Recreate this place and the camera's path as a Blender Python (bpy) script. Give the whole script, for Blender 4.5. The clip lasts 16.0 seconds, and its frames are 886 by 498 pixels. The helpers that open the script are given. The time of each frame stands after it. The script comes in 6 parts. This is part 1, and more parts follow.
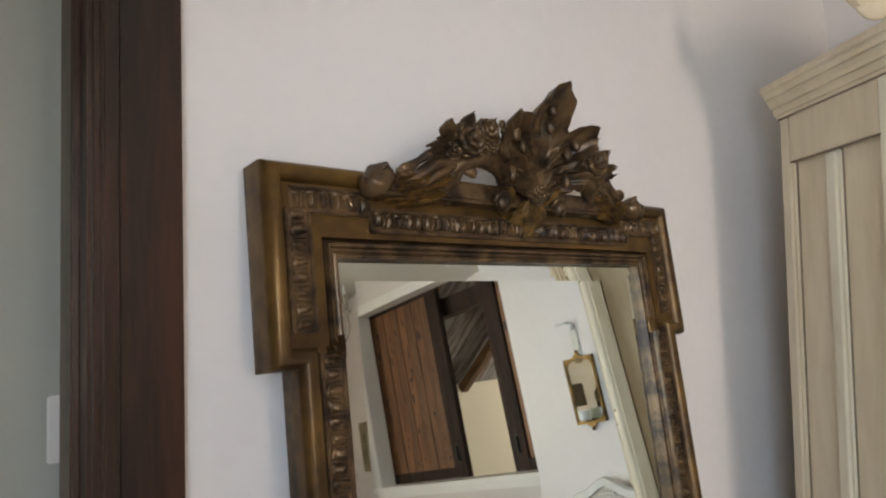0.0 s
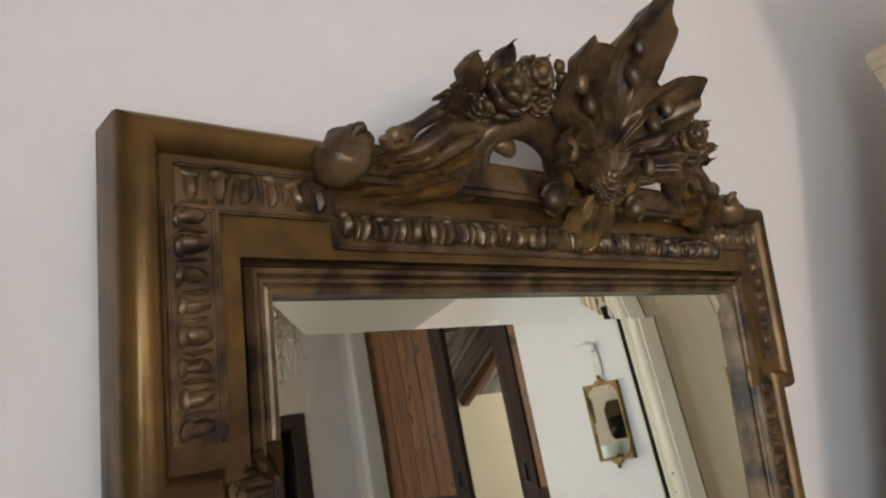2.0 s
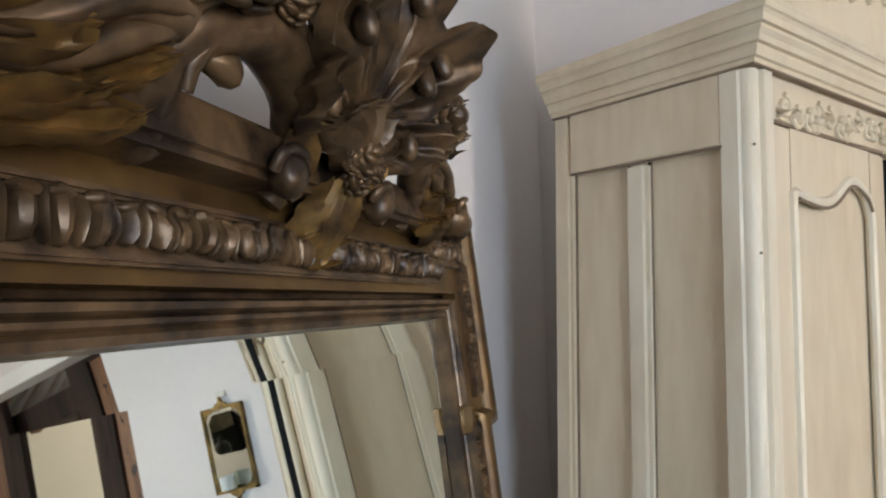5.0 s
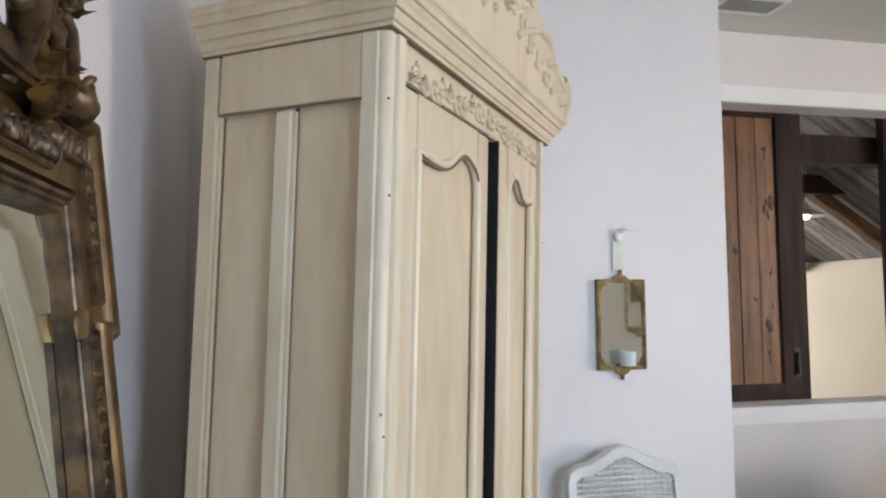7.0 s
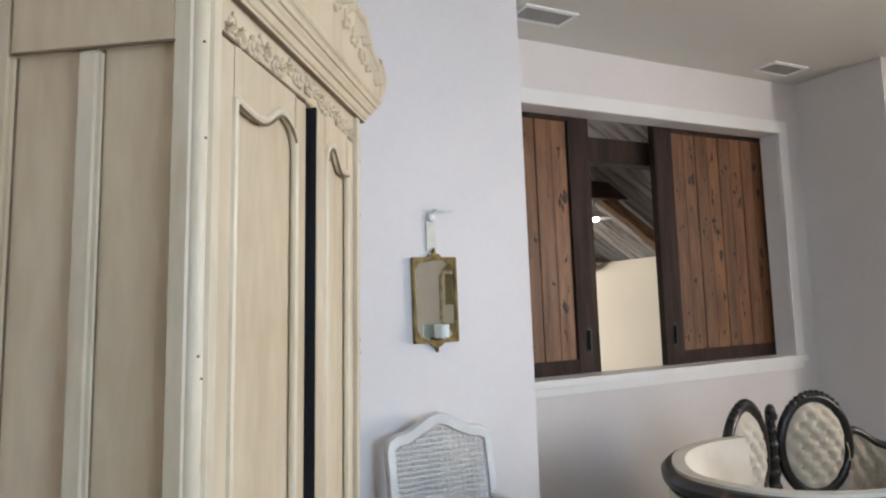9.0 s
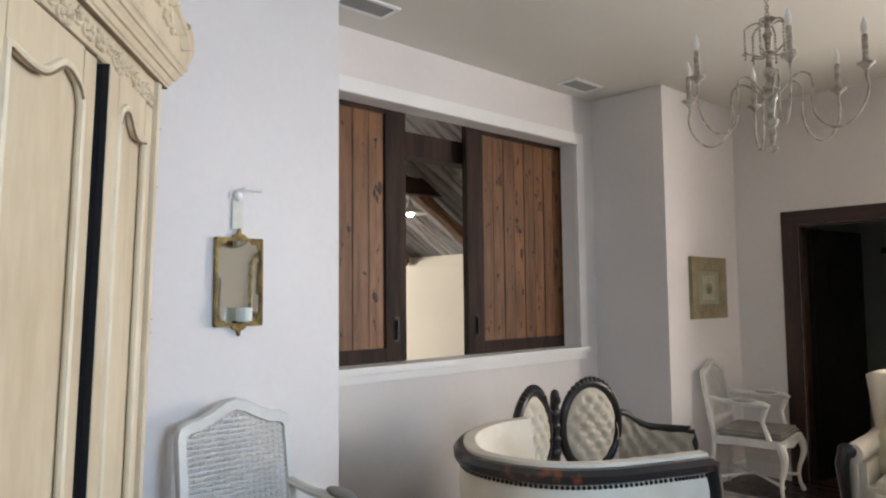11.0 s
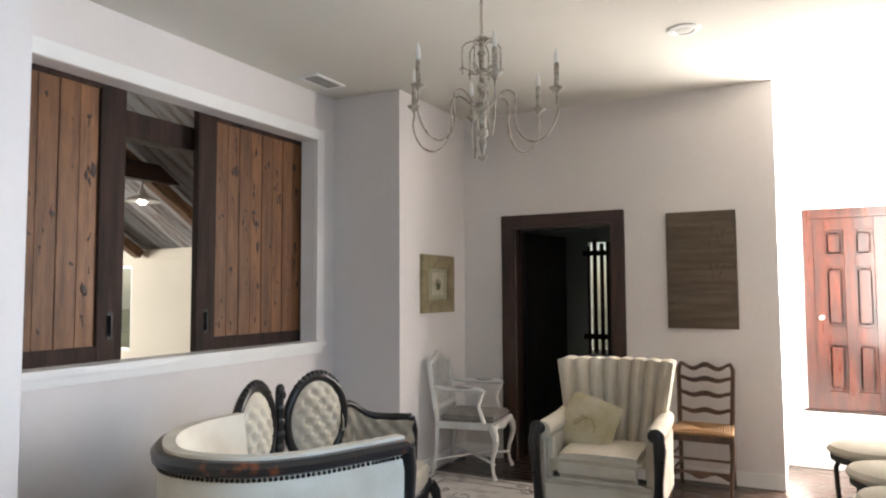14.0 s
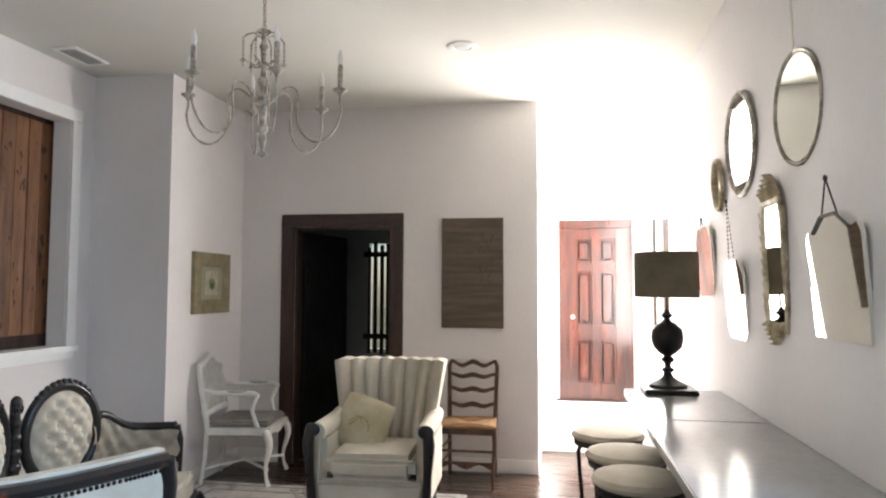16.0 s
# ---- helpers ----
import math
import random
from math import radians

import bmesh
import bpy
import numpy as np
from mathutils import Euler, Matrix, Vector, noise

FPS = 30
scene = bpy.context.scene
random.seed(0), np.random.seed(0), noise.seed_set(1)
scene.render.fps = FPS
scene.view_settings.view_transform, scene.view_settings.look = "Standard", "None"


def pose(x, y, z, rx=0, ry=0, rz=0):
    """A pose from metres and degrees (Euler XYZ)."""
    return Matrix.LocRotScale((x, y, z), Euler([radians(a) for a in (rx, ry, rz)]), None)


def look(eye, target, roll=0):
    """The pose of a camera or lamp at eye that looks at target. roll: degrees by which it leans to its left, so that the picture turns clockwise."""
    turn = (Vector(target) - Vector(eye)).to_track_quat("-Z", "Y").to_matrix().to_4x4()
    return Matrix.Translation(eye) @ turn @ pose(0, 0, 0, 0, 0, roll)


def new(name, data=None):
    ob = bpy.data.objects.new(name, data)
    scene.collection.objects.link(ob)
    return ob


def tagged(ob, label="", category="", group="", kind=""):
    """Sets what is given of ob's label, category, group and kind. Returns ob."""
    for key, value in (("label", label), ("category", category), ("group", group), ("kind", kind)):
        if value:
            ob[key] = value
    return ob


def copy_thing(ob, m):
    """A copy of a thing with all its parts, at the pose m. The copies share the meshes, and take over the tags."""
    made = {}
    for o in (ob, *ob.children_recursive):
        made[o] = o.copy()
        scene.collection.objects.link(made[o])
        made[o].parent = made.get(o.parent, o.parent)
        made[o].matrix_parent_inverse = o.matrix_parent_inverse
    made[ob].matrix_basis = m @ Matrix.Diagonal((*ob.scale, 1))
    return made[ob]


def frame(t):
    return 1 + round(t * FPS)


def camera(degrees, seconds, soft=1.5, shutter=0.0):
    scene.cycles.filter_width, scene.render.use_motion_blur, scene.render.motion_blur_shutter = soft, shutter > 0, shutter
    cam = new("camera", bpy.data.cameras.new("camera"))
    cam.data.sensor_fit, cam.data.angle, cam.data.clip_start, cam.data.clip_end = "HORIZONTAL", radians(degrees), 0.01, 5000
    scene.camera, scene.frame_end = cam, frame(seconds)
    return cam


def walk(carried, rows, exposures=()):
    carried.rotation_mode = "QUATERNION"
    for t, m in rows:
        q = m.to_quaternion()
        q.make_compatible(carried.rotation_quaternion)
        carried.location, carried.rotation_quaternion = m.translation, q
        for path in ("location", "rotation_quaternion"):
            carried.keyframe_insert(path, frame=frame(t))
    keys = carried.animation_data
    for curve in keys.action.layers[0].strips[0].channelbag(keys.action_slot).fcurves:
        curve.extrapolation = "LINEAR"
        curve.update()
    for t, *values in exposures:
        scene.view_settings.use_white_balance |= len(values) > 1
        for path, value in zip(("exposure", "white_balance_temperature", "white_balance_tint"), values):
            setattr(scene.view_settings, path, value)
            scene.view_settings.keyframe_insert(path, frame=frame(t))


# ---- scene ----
cam = camera(65.9, 16.0, 2.1)
PATH = [
    (0, (0.306, 0.582, 1.699), (1.612, 2.089, 1.852), -2.2),
    (0.5, (0.374, 0.708, 1.708), (1.668, 2.226, 1.85), -2.2),
    (1, (0.475, 0.81, 1.739), (1.762, 2.332, 1.9), -2.1),
    (1.5, (0.54, 0.878, 1.748), (1.829, 2.398, 1.917), -2.2),
    (2, (0.595, 0.942, 1.756), (1.904, 2.445, 1.923), -2.1),
    (2.5, (0.641, 0.998, 1.77), (2.011, 2.444, 1.947), -2.1),
    (3, (0.691, 1.036, 1.779), (2.217, 2.319, 1.943), -1.7),
    (3.2, (0.709, 1.055, 1.78), (2.283, 2.277, 1.942), -1.4),
    (5.3, (0.797, 1.217, 1.789), (2.753, 1.611, 1.925), -1.3),
    (5.5, (0.803, 1.222, 1.789), (2.781, 1.485, 1.922), -1.0),
    (6, (0.806, 1.235, 1.735), (2.801, 1.224, 1.872), -0.6),
    (6.5, (0.798, 1.209, 1.7), (2.782, 1.0, 1.829), -0.5),
    (7, (0.769, 1.186, 1.663), (2.722, 0.776, 1.798), -0.4),
    (7.5, (0.754, 1.176, 1.634), (2.66, 0.588, 1.771), -0.2),
    (8, (0.737, 1.184, 1.614), (2.594, 0.454, 1.744), 0.0),
    (8.2, (0.726, 1.199, 1.575), (2.559, 0.414, 1.722), -0.7),
    (10.3, (0.71, 1.208, 1.498), (2.355, 0.079, 1.639), -0.9),
    (10.5, (0.704, 1.2, 1.492), (2.297, 0.0, 1.638), -0.7),
    (11, (0.692, 1.184, 1.485), (2.169, -0.158, 1.623), -0.6),
    (11.5, (0.67, 1.168, 1.485), (2.051, -0.273, 1.617), -0.6),
    (12, (0.651, 1.152, 1.479), (1.923, -0.386, 1.606), -0.3),
    (12.5, (0.638, 1.137, 1.477), (1.817, -0.473, 1.604), -0.3),
    (13, (0.615, 1.126, 1.477), (1.715, -0.541, 1.597), -0.3),
    (13.5, (0.568, 1.11, 1.469), (1.589, -0.604, 1.592), -0.4),
    (14, (0.553, 1.099, 1.469), (1.482, -0.668, 1.592), -0.3),
    (14.5, (0.541, 1.093, 1.473), (1.357, -0.729, 1.589), -0.2),
    (15, (0.526, 1.081, 1.477), (1.22, -0.791, 1.594), -0.3),
    (15.5, (0.522, 1.084, 1.489), (1.007, -0.853, 1.607), 0.1),
    (16, (0.53, 1.091, 1.481), (0.868, -0.877, 1.601), 0.2),
]
walk(cam, [(t, look(eye, target, roll)) for t, eye, target, roll in PATH],
     [(0, -0.12, 7750, 12.8), (3, -0.08, 8000, 13), (5.5, 0.0, 6950, 13), (8, -0.05, 6950, 12.5), (10.5, -0.03, 7050, 12), (12, 0.05, 7050, 11.8), (14, 0.2, 6850, 11), (16, 0.24, 6550, 9.8)])

# ---- light ----
world = bpy.data.worlds.new("world")
scene.world = world
world.use_nodes = True
nt = world.node_tree
sky = nt.nodes.new("ShaderNodeTexSky")
sky.sky_type = 'NISHITA'
sky.sun_disc = False
sky.sun_elevation = radians(38)
sky.sun_rotation = radians(250)
nt.links.new(sky.outputs[0], nt.nodes["Background"].inputs[0])
nt.nodes["Background"].inputs[1].default_value = 0.12

sun = new("sun", bpy.data.lights.new("sun", 'SUN'))
sun.data.energy, sun.data.angle, sun.data.color = 5.0, radians(0.6), (1.0, 0.93, 0.84)
sun.matrix_world = look((-5, -10.0, 7.0), (0.5, -4.7, 0.0))


def area_lamp(name, eye, target, w, h, power, color):
    ob = new(name, bpy.data.lights.new(name, 'AREA'))
    ob.data.shape, ob.data.size, ob.data.size_y = 'RECTANGLE', w, h
    ob.data.energy, ob.data.color = power, color
    ob.matrix_world = look(eye, target)
    return ob


# daylight in the openings of the west side
# (sky from above, the sunlit ground from below)
area_lamp("window_skylight", (-0.33, -0.3, 1.75), (2.2, 0.2, 1.15), 1.15, 1.2, 30, (0.42, 0.67, 1.0)).data.spread = radians(140)
area_lamp("window_ground_light", (-0.335, -0.3, 1.72), (1.2, 1.2, 2.9), 1.1, 1.15, 11, (1.0, 0.93, 0.84))
area_lamp("glass_door_daylight", (-0.345, -5.75, 1.65), (2, -5.75, 1.65), 1.92, 1.62, 345, (0.985, 0.97, 0.95))
# added fill for the barn room, set in an assumed, unseen gable opening
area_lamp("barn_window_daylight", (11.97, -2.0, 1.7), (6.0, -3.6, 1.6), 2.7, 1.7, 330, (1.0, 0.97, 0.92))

# ---- materials ----


def mat(name, col, rough=0.6, metal=0.0, var=0.12, scale=6.0, fine=60.0, bump=0.15, stretch=(1, 1, 1), col2=None, dist=0.003, contrast=(0.35, 0.65), spec=0.5, rand=0.0):
    """Base colour mixed towards a second one by two scales of noise, with a fine relief."""
    m = bpy.data.materials.new(name)
    m.use_nodes = True
    n, l = m.node_tree.nodes, m.node_tree.links
    b = n["Principled BSDF"]
    tc = n.new("ShaderNodeTexCoord")
    mp = n.new("ShaderNodeMapping")
    mp.inputs["Scale"].default_value = stretch
    l.new(tc.outputs["Object"], mp.inputs[0])
    n1, n2 = n.new("ShaderNodeTexNoise"), n.new("ShaderNodeTexNoise")
    n1.inputs["Scale"].default_value, n1.inputs["Detail"].default_value = scale, 4
    n2.inputs["Scale"].default_value, n2.inputs["Detail"].default_value = fine, 3
    l.new(mp.outputs[0], n1.inputs["Vector"])
    l.new(mp.outputs[0], n2.inputs["Vector"])
    mix = n.new("ShaderNodeMath")
    mix.operation = 'MULTIPLY_ADD'
    l.new(n2.outputs["Fac"], mix.inputs[0])
    mix.inputs[1].default_value = 0.4
    l.new(n1.outputs["Fac"], mix.inputs[2])
    rng = n.new("ShaderNodeMapRange")
    rng.inputs["From Min"].default_value, rng.inputs["From Max"].default_value = contrast[0] + 0.2, contrast[1] + 0.2
    l.new(mix.outputs[0], rng.inputs["Value"])
    if col2 is None:
        col2 = tuple(c * (1 - var) for c in col)
    ramp = n.new("ShaderNodeMix")
    ramp.data_type = 'RGBA'
    ramp.inputs["A"].default_value, ramp.inputs["B"].default_value = (*col2, 1), (*col, 1)
    l.new(rng.outputs[0], ramp.inputs["Factor"])
    out = ramp.outputs["Result"]
    if rand:
        oi = n.new("ShaderNodeObjectInfo")
        hs = n.new("ShaderNodeHueSaturation")
        mr = n.new("ShaderNodeMapRange")
        mr.inputs["To Min"].default_value, mr.inputs["To Max"].default_value = 1 - rand, 1 + rand
        l.new(oi.outputs["Random"], mr.inputs["Value"])
        l.new(mr.outputs[0], hs.inputs["Value"])
        l.new(out, hs.inputs["Color"])
        out = hs.outputs[0]
    l.new(out, b.inputs["Base Color"])
    b.inputs["Metallic"].default_value = metal
    b.inputs["Specular IOR Level"].default_value = spec
    rr = n.new("ShaderNodeMapRange")
    rr.inputs["To Min"].default_value, rr.inputs["To Max"].default_value = min(1, rough + 0.08), max(0.02, rough - 0.08)
    l.new(n1.outputs["Fac"], rr.inputs["Value"])
    l.new(rr.outputs[0], b.inputs["Roughness"])
    if bump:
        bp = n.new("ShaderNodeBump")
        bp.inputs["Strength"].default_value, bp.inputs["Distance"].default_value = bump, dist
        l.new(mix.outputs[0], bp.inputs["Height"])
        l.new(bp.outputs[0], b.inputs["Normal"])
    return m


def plain(name, col, rough=0.5, metal=0.0, emit=0.0):
    m = bpy.data.materials.new(name)
    m.use_nodes = True
    b = m.node_tree.nodes["Principled BSDF"]
    b.inputs["Base Color"].default_value = (*col, 1)
    b.inputs["Roughness"].default_value, b.inputs["Metallic"].default_value = rough, metal
    if emit:
        b.inputs["Emission Color"].default_value = (*col, 1)
        b.inputs["Emission Strength"].default_value = emit
    return m


def glass_mat(name, tint=(1, 1, 1), rough=0.0):
    m = bpy.data.materials.new(name)
    m.use_nodes = True
    b = m.node_tree.nodes["Principled BSDF"]
    b.inputs["Base Color"].default_value = (*tint, 1)
    b.inputs["Roughness"].default_value = rough
    b.inputs["Transmission Weight"].default_value = 1
    b.inputs["IOR"].default_value = 1.45
    return m


M_WALL = mat("wall_paint", (0.78, 0.745, 0.735), 0.62, var=0.05, scale=1.3, fine=35, bump=0.25, dist=0.004)
M_CEIL = mat("ceiling_paint", (0.72, 0.70, 0.64), 0.8, var=0.04, scale=1.0, fine=50, bump=0.2)
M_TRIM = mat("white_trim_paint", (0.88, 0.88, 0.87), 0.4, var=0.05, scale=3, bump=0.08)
M_DARK = mat("dark_stained_wood", (0.055, 0.022, 0.014), 0.32, col2=(0.016, 0.008, 0.006), scale=3, fine=22, stretch=(6, 6, 0.6), bump=0.2)
M_SHUT = mat("matt_dark_stain", (0.045, 0.02, 0.014), 0.62, col2=(0.016, 0.009, 0.007), scale=3, fine=22, stretch=(6, 6, 0.6), bump=0.2, spec=0.25)
M_DARKY = mat("dark_stained_wood_flat", (0.05, 0.021, 0.014), 0.35, col2=(0.016, 0.008, 0.006), scale=3, fine=22, stretch=(0.6, 0.6, 6), bump=0.2)
M_FLOOR = mat("dark_floor_wood", (0.05, 0.028, 0.02), 0.28, col2=(0.02, 0.012, 0.009), scale=2.5, fine=18, stretch=(0.7, 7, 1), bump=0.15, rand=0.25)
M_PINE = mat("knotty_pine", (0.20, 0.084, 0.030), 0.5, col2=(0.095, 0.035, 0.013), scale=5, fine=26, stretch=(5, 5, 0.6), bump=0.2, rand=0.2, contrast=(0.25, 0.62))
M_CREAMWALL = mat("cream_wall", (0.78, 0.73, 0.62), 0.7, var=0.05, scale=1.2, bump=0.1)
M_GREYROOM = mat("grey_green_wall", (0.42, 0.46, 0.45), 0.6, var=0.06, scale=1.2, bump=0.1)
M_HALLWALL = mat("pale_green_wall", (0.44, 0.47, 0.44), 0.5, var=0.05, scale=1.2, bump=0.1)
M_RED = mat("red_brown_door_wood", (0.058, 0.013, 0.006), 0.3, col2=(0.016, 0.0038, 0.0022), scale=3, fine=20, stretch=(6, 6, 0.6), bump=0.15, spec=0.6)
M_ARM = mat("cream_antiqued_paint", (0.70, 0.58, 0.41), 0.5, col2=(0.55, 0.42, 0.27), scale=2.2, fine=16, stretch=(2.2, 2.2, 0.5), bump=0.12, contrast=(0.2, 0.6))
# paler copy of the cream: worn edges plus highlights put into the colour
M_ARMLT = mat("worn_cream_highlight", (0.74, 0.645, 0.49), 0.46, col2=(0.60, 0.48, 0.325), scale=3, fine=22, stretch=(2.2, 2.2, 0.5), bump=0.12, contrast=(0.2, 0.6))
M_ARMDARK = mat("armoire_dark_brown", (0.24, 0.16, 0.10), 0.6, var=0.3, scale=8)
# black that paints in the shade of gaps and slots; also the unpainted door edge
M_BLACK = plain("black_gap_shade_and_edge", (0.008, 0.008, 0.01), 0.9)
M_GOLD = mat("aged_gold_leaf", (0.185, 0.098, 0.027), 0.38, 0.5, col2=(0.065, 0.032, 0.012), scale=7, fine=40, bump=0.25)
M_GOLDDK = mat("dark_bronze_gesso", (0.175, 0.10, 0.046), 0.36, 0.35, col2=(0.032, 0.018, 0.011), scale=22, fine=70, bump=0.3)
M_GILT = mat("bright_gilding", (0.28, 0.15, 0.042), 0.48, 0.5, col2=(0.07, 0.036, 0.015), scale=20, fine=90, bump=0.3)
M_MIRROR = plain("mirror_glass", (0.83, 0.86, 0.80), 0.015, 1.0)
M_CREAMFAB = mat("cream_linen", (0.66, 0.60, 0.50), 0.85, col2=(0.55, 0.48, 0.38), scale=5, fine=240, bump=0.3, dist=0.001)
M_BLACKWOOD = mat("black_lacquered_wood", (0.018, 0.016, 0.016), 0.3, var=0.4, scale=8, bump=0.2)
M_WHITEP = mat("white_painted_wood", (0.76, 0.75, 0.72), 0.45, var=0.12, scale=8, bump=0.15)
M_CANE = mat("white_cane", (0.70, 0.69, 0.66), 0.6, var=0.2, scale=12, bump=0.1)
M_OLDWOOD = mat("dark_walnut", (0.10, 0.045, 0.022), 0.4, col2=(0.04, 0.018, 0.01), scale=6, stretch=(2, 2, 0.7), bump=0.2)
M_RUSH = mat("woven_rush", (0.36, 0.20, 0.09), 0.8, var=0.35, scale=10, fine=120, bump=0.5)
M_GREYPAD = mat("grey_arm_pad", (0.30, 0.28, 0.26), 0.85, var=0.2, scale=10)
M_PILLOW = mat("gold_embroidered_linen", (0.52, 0.43, 0.25), 0.85, col2=(0.62, 0.55, 0.40), scale=9, fine=200, bump=0.3, dist=0.001)
M_COUNTER = mat("polished_concrete", (0.31, 0.31, 0.30), 0.16, var=0.15, scale=2, fine=30, bump=0.04)
M_PLASTER = plain("white_plate", (0.8, 0.8, 0.8), 0.35)
M_IRON = mat("black_iron", (0.015, 0.014, 0.014), 0.45, 0.3, var=0.3, scale=15)
M_BURLAP = mat("brown_burlap", (0.19, 0.155, 0.105), 0.9, var=0.25, scale=8, fine=150, bump=0.5)
M_CHAND = mat("distressed_cream_metal", (0.47, 0.42, 0.35), 0.55, col2=(0.20, 0.155, 0.115), scale=30, fine=90, bump=0.3)
M_SILVER = mat("aged_silver_leaf", (0.55, 0.51, 0.43), 0.4, 0.5, col2=(0.20, 0.165, 0.12), scale=14, fine=60, bump=0.3)
M_BRASS = mat("aged_brass", (0.28, 0.18, 0.06), 0.38, 0.7, col2=(0.10, 0.06, 0.02), scale=18, fine=70, bump=0.3)
M_GLASS = glass_mat("clear_glass")
M_GLASSBULB = plain("bulb_glass", (0.72, 0.70, 0.66), 0.15)
M_GILTSILVER = mat("pale_gilded_wood", (0.66, 0.57, 0.40), 0.5, 0.0, col2=(0.34, 0.26, 0.15), scale=14, fine=60, bump=0.3)
M_WORN2 = mat("worn_black_rail", (0.022, 0.018, 0.017), 0.32, col2=(0.20, 0.055, 0.02), scale=4.5, fine=30, bump=0.2, contrast=(0.36, 0.44))
M_BLACKDOOR = mat("near_black_wood", (0.012, 0.011, 0.011), 0.3, var=0.4, scale=6, stretch=(4, 4, 0.6))
M_CANVAS = mat("brown_stained_board", (0.135, 0.10, 0.07), 0.75, col2=(0.085, 0.062, 0.043), scale=3, fine=25, stretch=(0.6, 1, 8), bump=0.2)
M_OLIVE = mat("olive_gilt_frame", (0.30, 0.25, 0.14), 0.6, var=0.3, scale=14, bump=0.3)

# ---- mesh helpers ----


def box(bm, x0, x1, y0, y1, z0, z1, bevel=0.0):
    r = bmesh.ops.create_cube(bm, size=1)
    vs = r["verts"]
    for v in vs:
        v.co = Vector((x0 + (v.co.x + 0.5) * (x1 - x0), y0 + (v.co.y + 0.5) * (y1 - y0), z0 + (v.co.z + 0.5) * (z1 - z0)))
    if bevel:
        es = list({e for v in vs for e in v.link_edges})
        bmesh.ops.bevel(bm, geom=es, offset=bevel, segments=2, affect='EDGES', clamp_overlap=True)
    return bm


def boxm(x0, x1, y0, y1, z0, z1, bevel=0.0):
    return box(bmesh.new(), min(x0, x1), max(x0, x1), min(y0, y1), max(y0, y1), min(z0, z1), max(z0, z1), bevel)


def finish(bm, name, smooth=None):
    bmesh.ops.recalc_face_normals(bm, faces=bm.faces)
    me = bpy.data.meshes.new(name)
    bm.to_mesh(me)
    bm.free()
    if smooth is not None:
        me.polygons.foreach_set("use_smooth", [True] * len(me.polygons))
        if smooth:
            me.set_sharp_from_angle(angle=radians(smooth))
    return me


def part(name, bm, material, parent=None, label="", smooth=40):
    ob = new(name, finish(bm, name, smooth))
    ob.data.materials.append(material)
    if parent is not None:
        ob.parent = parent
    if label:
        ob["label"] = label
    return ob


def thing(name, m, label, category, group="", kind=""):
    e = new(name)
    e.empty_display_size = 0.1
    e.matrix_world = m
    return tagged(e, label, category, group, kind)


def structure(name, bm, material, label=""):
    ob = part(name, bm, material, None, label, 30)
    ob["kind"] = "structure"
    return ob


def tube(bm, pts, r, sides=8, caps=True):
    """A round bar along points; r is a number or one radius a point."""
    pts = [Vector(p) for p in pts]
    rs = r if isinstance(r, (list, tuple)) else [r] * len(pts)
    rings, up = [], None
    for i, p in enumerate(pts):
        d = (pts[min(i + 1, len(pts) - 1)] - pts[max(i - 1, 0)]).normalized()
        if up is None:
            up = d.orthogonal().normalized()
        up = (up - d * up.dot(d)).normalized()
        s = d.cross(up)
        rings.append([bm.verts.new(p + (up * math.cos(a) + s * math.sin(a)) * rs[i]) for a in (2 * math.pi * k / sides for k in range(sides))])
    for a, b in zip(rings, rings[1:]):
        for k in range(sides):
            bm.faces.new((a[k], a[(k + 1) % sides], b[(k + 1) % sides], b[k]))
    if caps:
        bm.faces.new(rings[0][::-1])
        bm.faces.new(rings[-1])
    return bm


def lathe(bm, prof, sides=24, center=(0, 0), caps=True):
    """A turned body from (radius, height) pairs."""
    rings = []
    for r, z in prof:
        rings.append([bm.verts.new((center[0] + r * math.cos(2 * math.pi * k / sides), center[1] + r * math.sin(2 * math.pi * k / sides), z)) for k in range(sides)])
    for a, b in zip(rings, rings[1:]):
        for k in range(sides):
            bm.faces.new((a[k], a[(k + 1) % sides], b[(k + 1) % sides], b[k]))
    if caps:
        bm.faces.new(rings[0][::-1])
        bm.faces.new(rings[-1])
    return bm


def sweep(bm, path, prof, closed=False, up=(0, 0, 1), scales=None):
    """A moulding: prof holds (out, up) pairs, carried along path with mitred corners."""
    path = [Vector(p) for p in path]
    up = Vector(up)
    n, rings = len(path), []
    for i, p in enumerate(path):
        a = path[i - 1] if closed or i > 0 else None
        b = path[(i + 1) % n] if closed or i < n - 1 else None
        d1 = (p - a).normalized() if a is not None else (b - p).normalized()
        d2 = (b - p).normalized() if b is not None else d1
        o1, o2 = d1.cross(up).normalized(), d2.cross(up).normalized()
        o = (o1 + o2)
        o = o / max(0.3, o.dot(o1)) if o.length > 1e-6 else o1
        s = scales[i] if scales else 1
        rings.append([bm.verts.new(p + o * u * s + up * v * s) for u, v in prof])
    k = len(prof)
    for i in range(n if closed else n - 1):
        a, b = rings[i], rings[(i + 1) % n]
        for j in range(k):
            bm.faces.new((a[j], a[(j + 1) % k], b[(j + 1) % k], b[j]))
    if not closed:
        bm.faces.new(rings[0][::-1])
        bm.faces.new(rings[-1])
    return bm


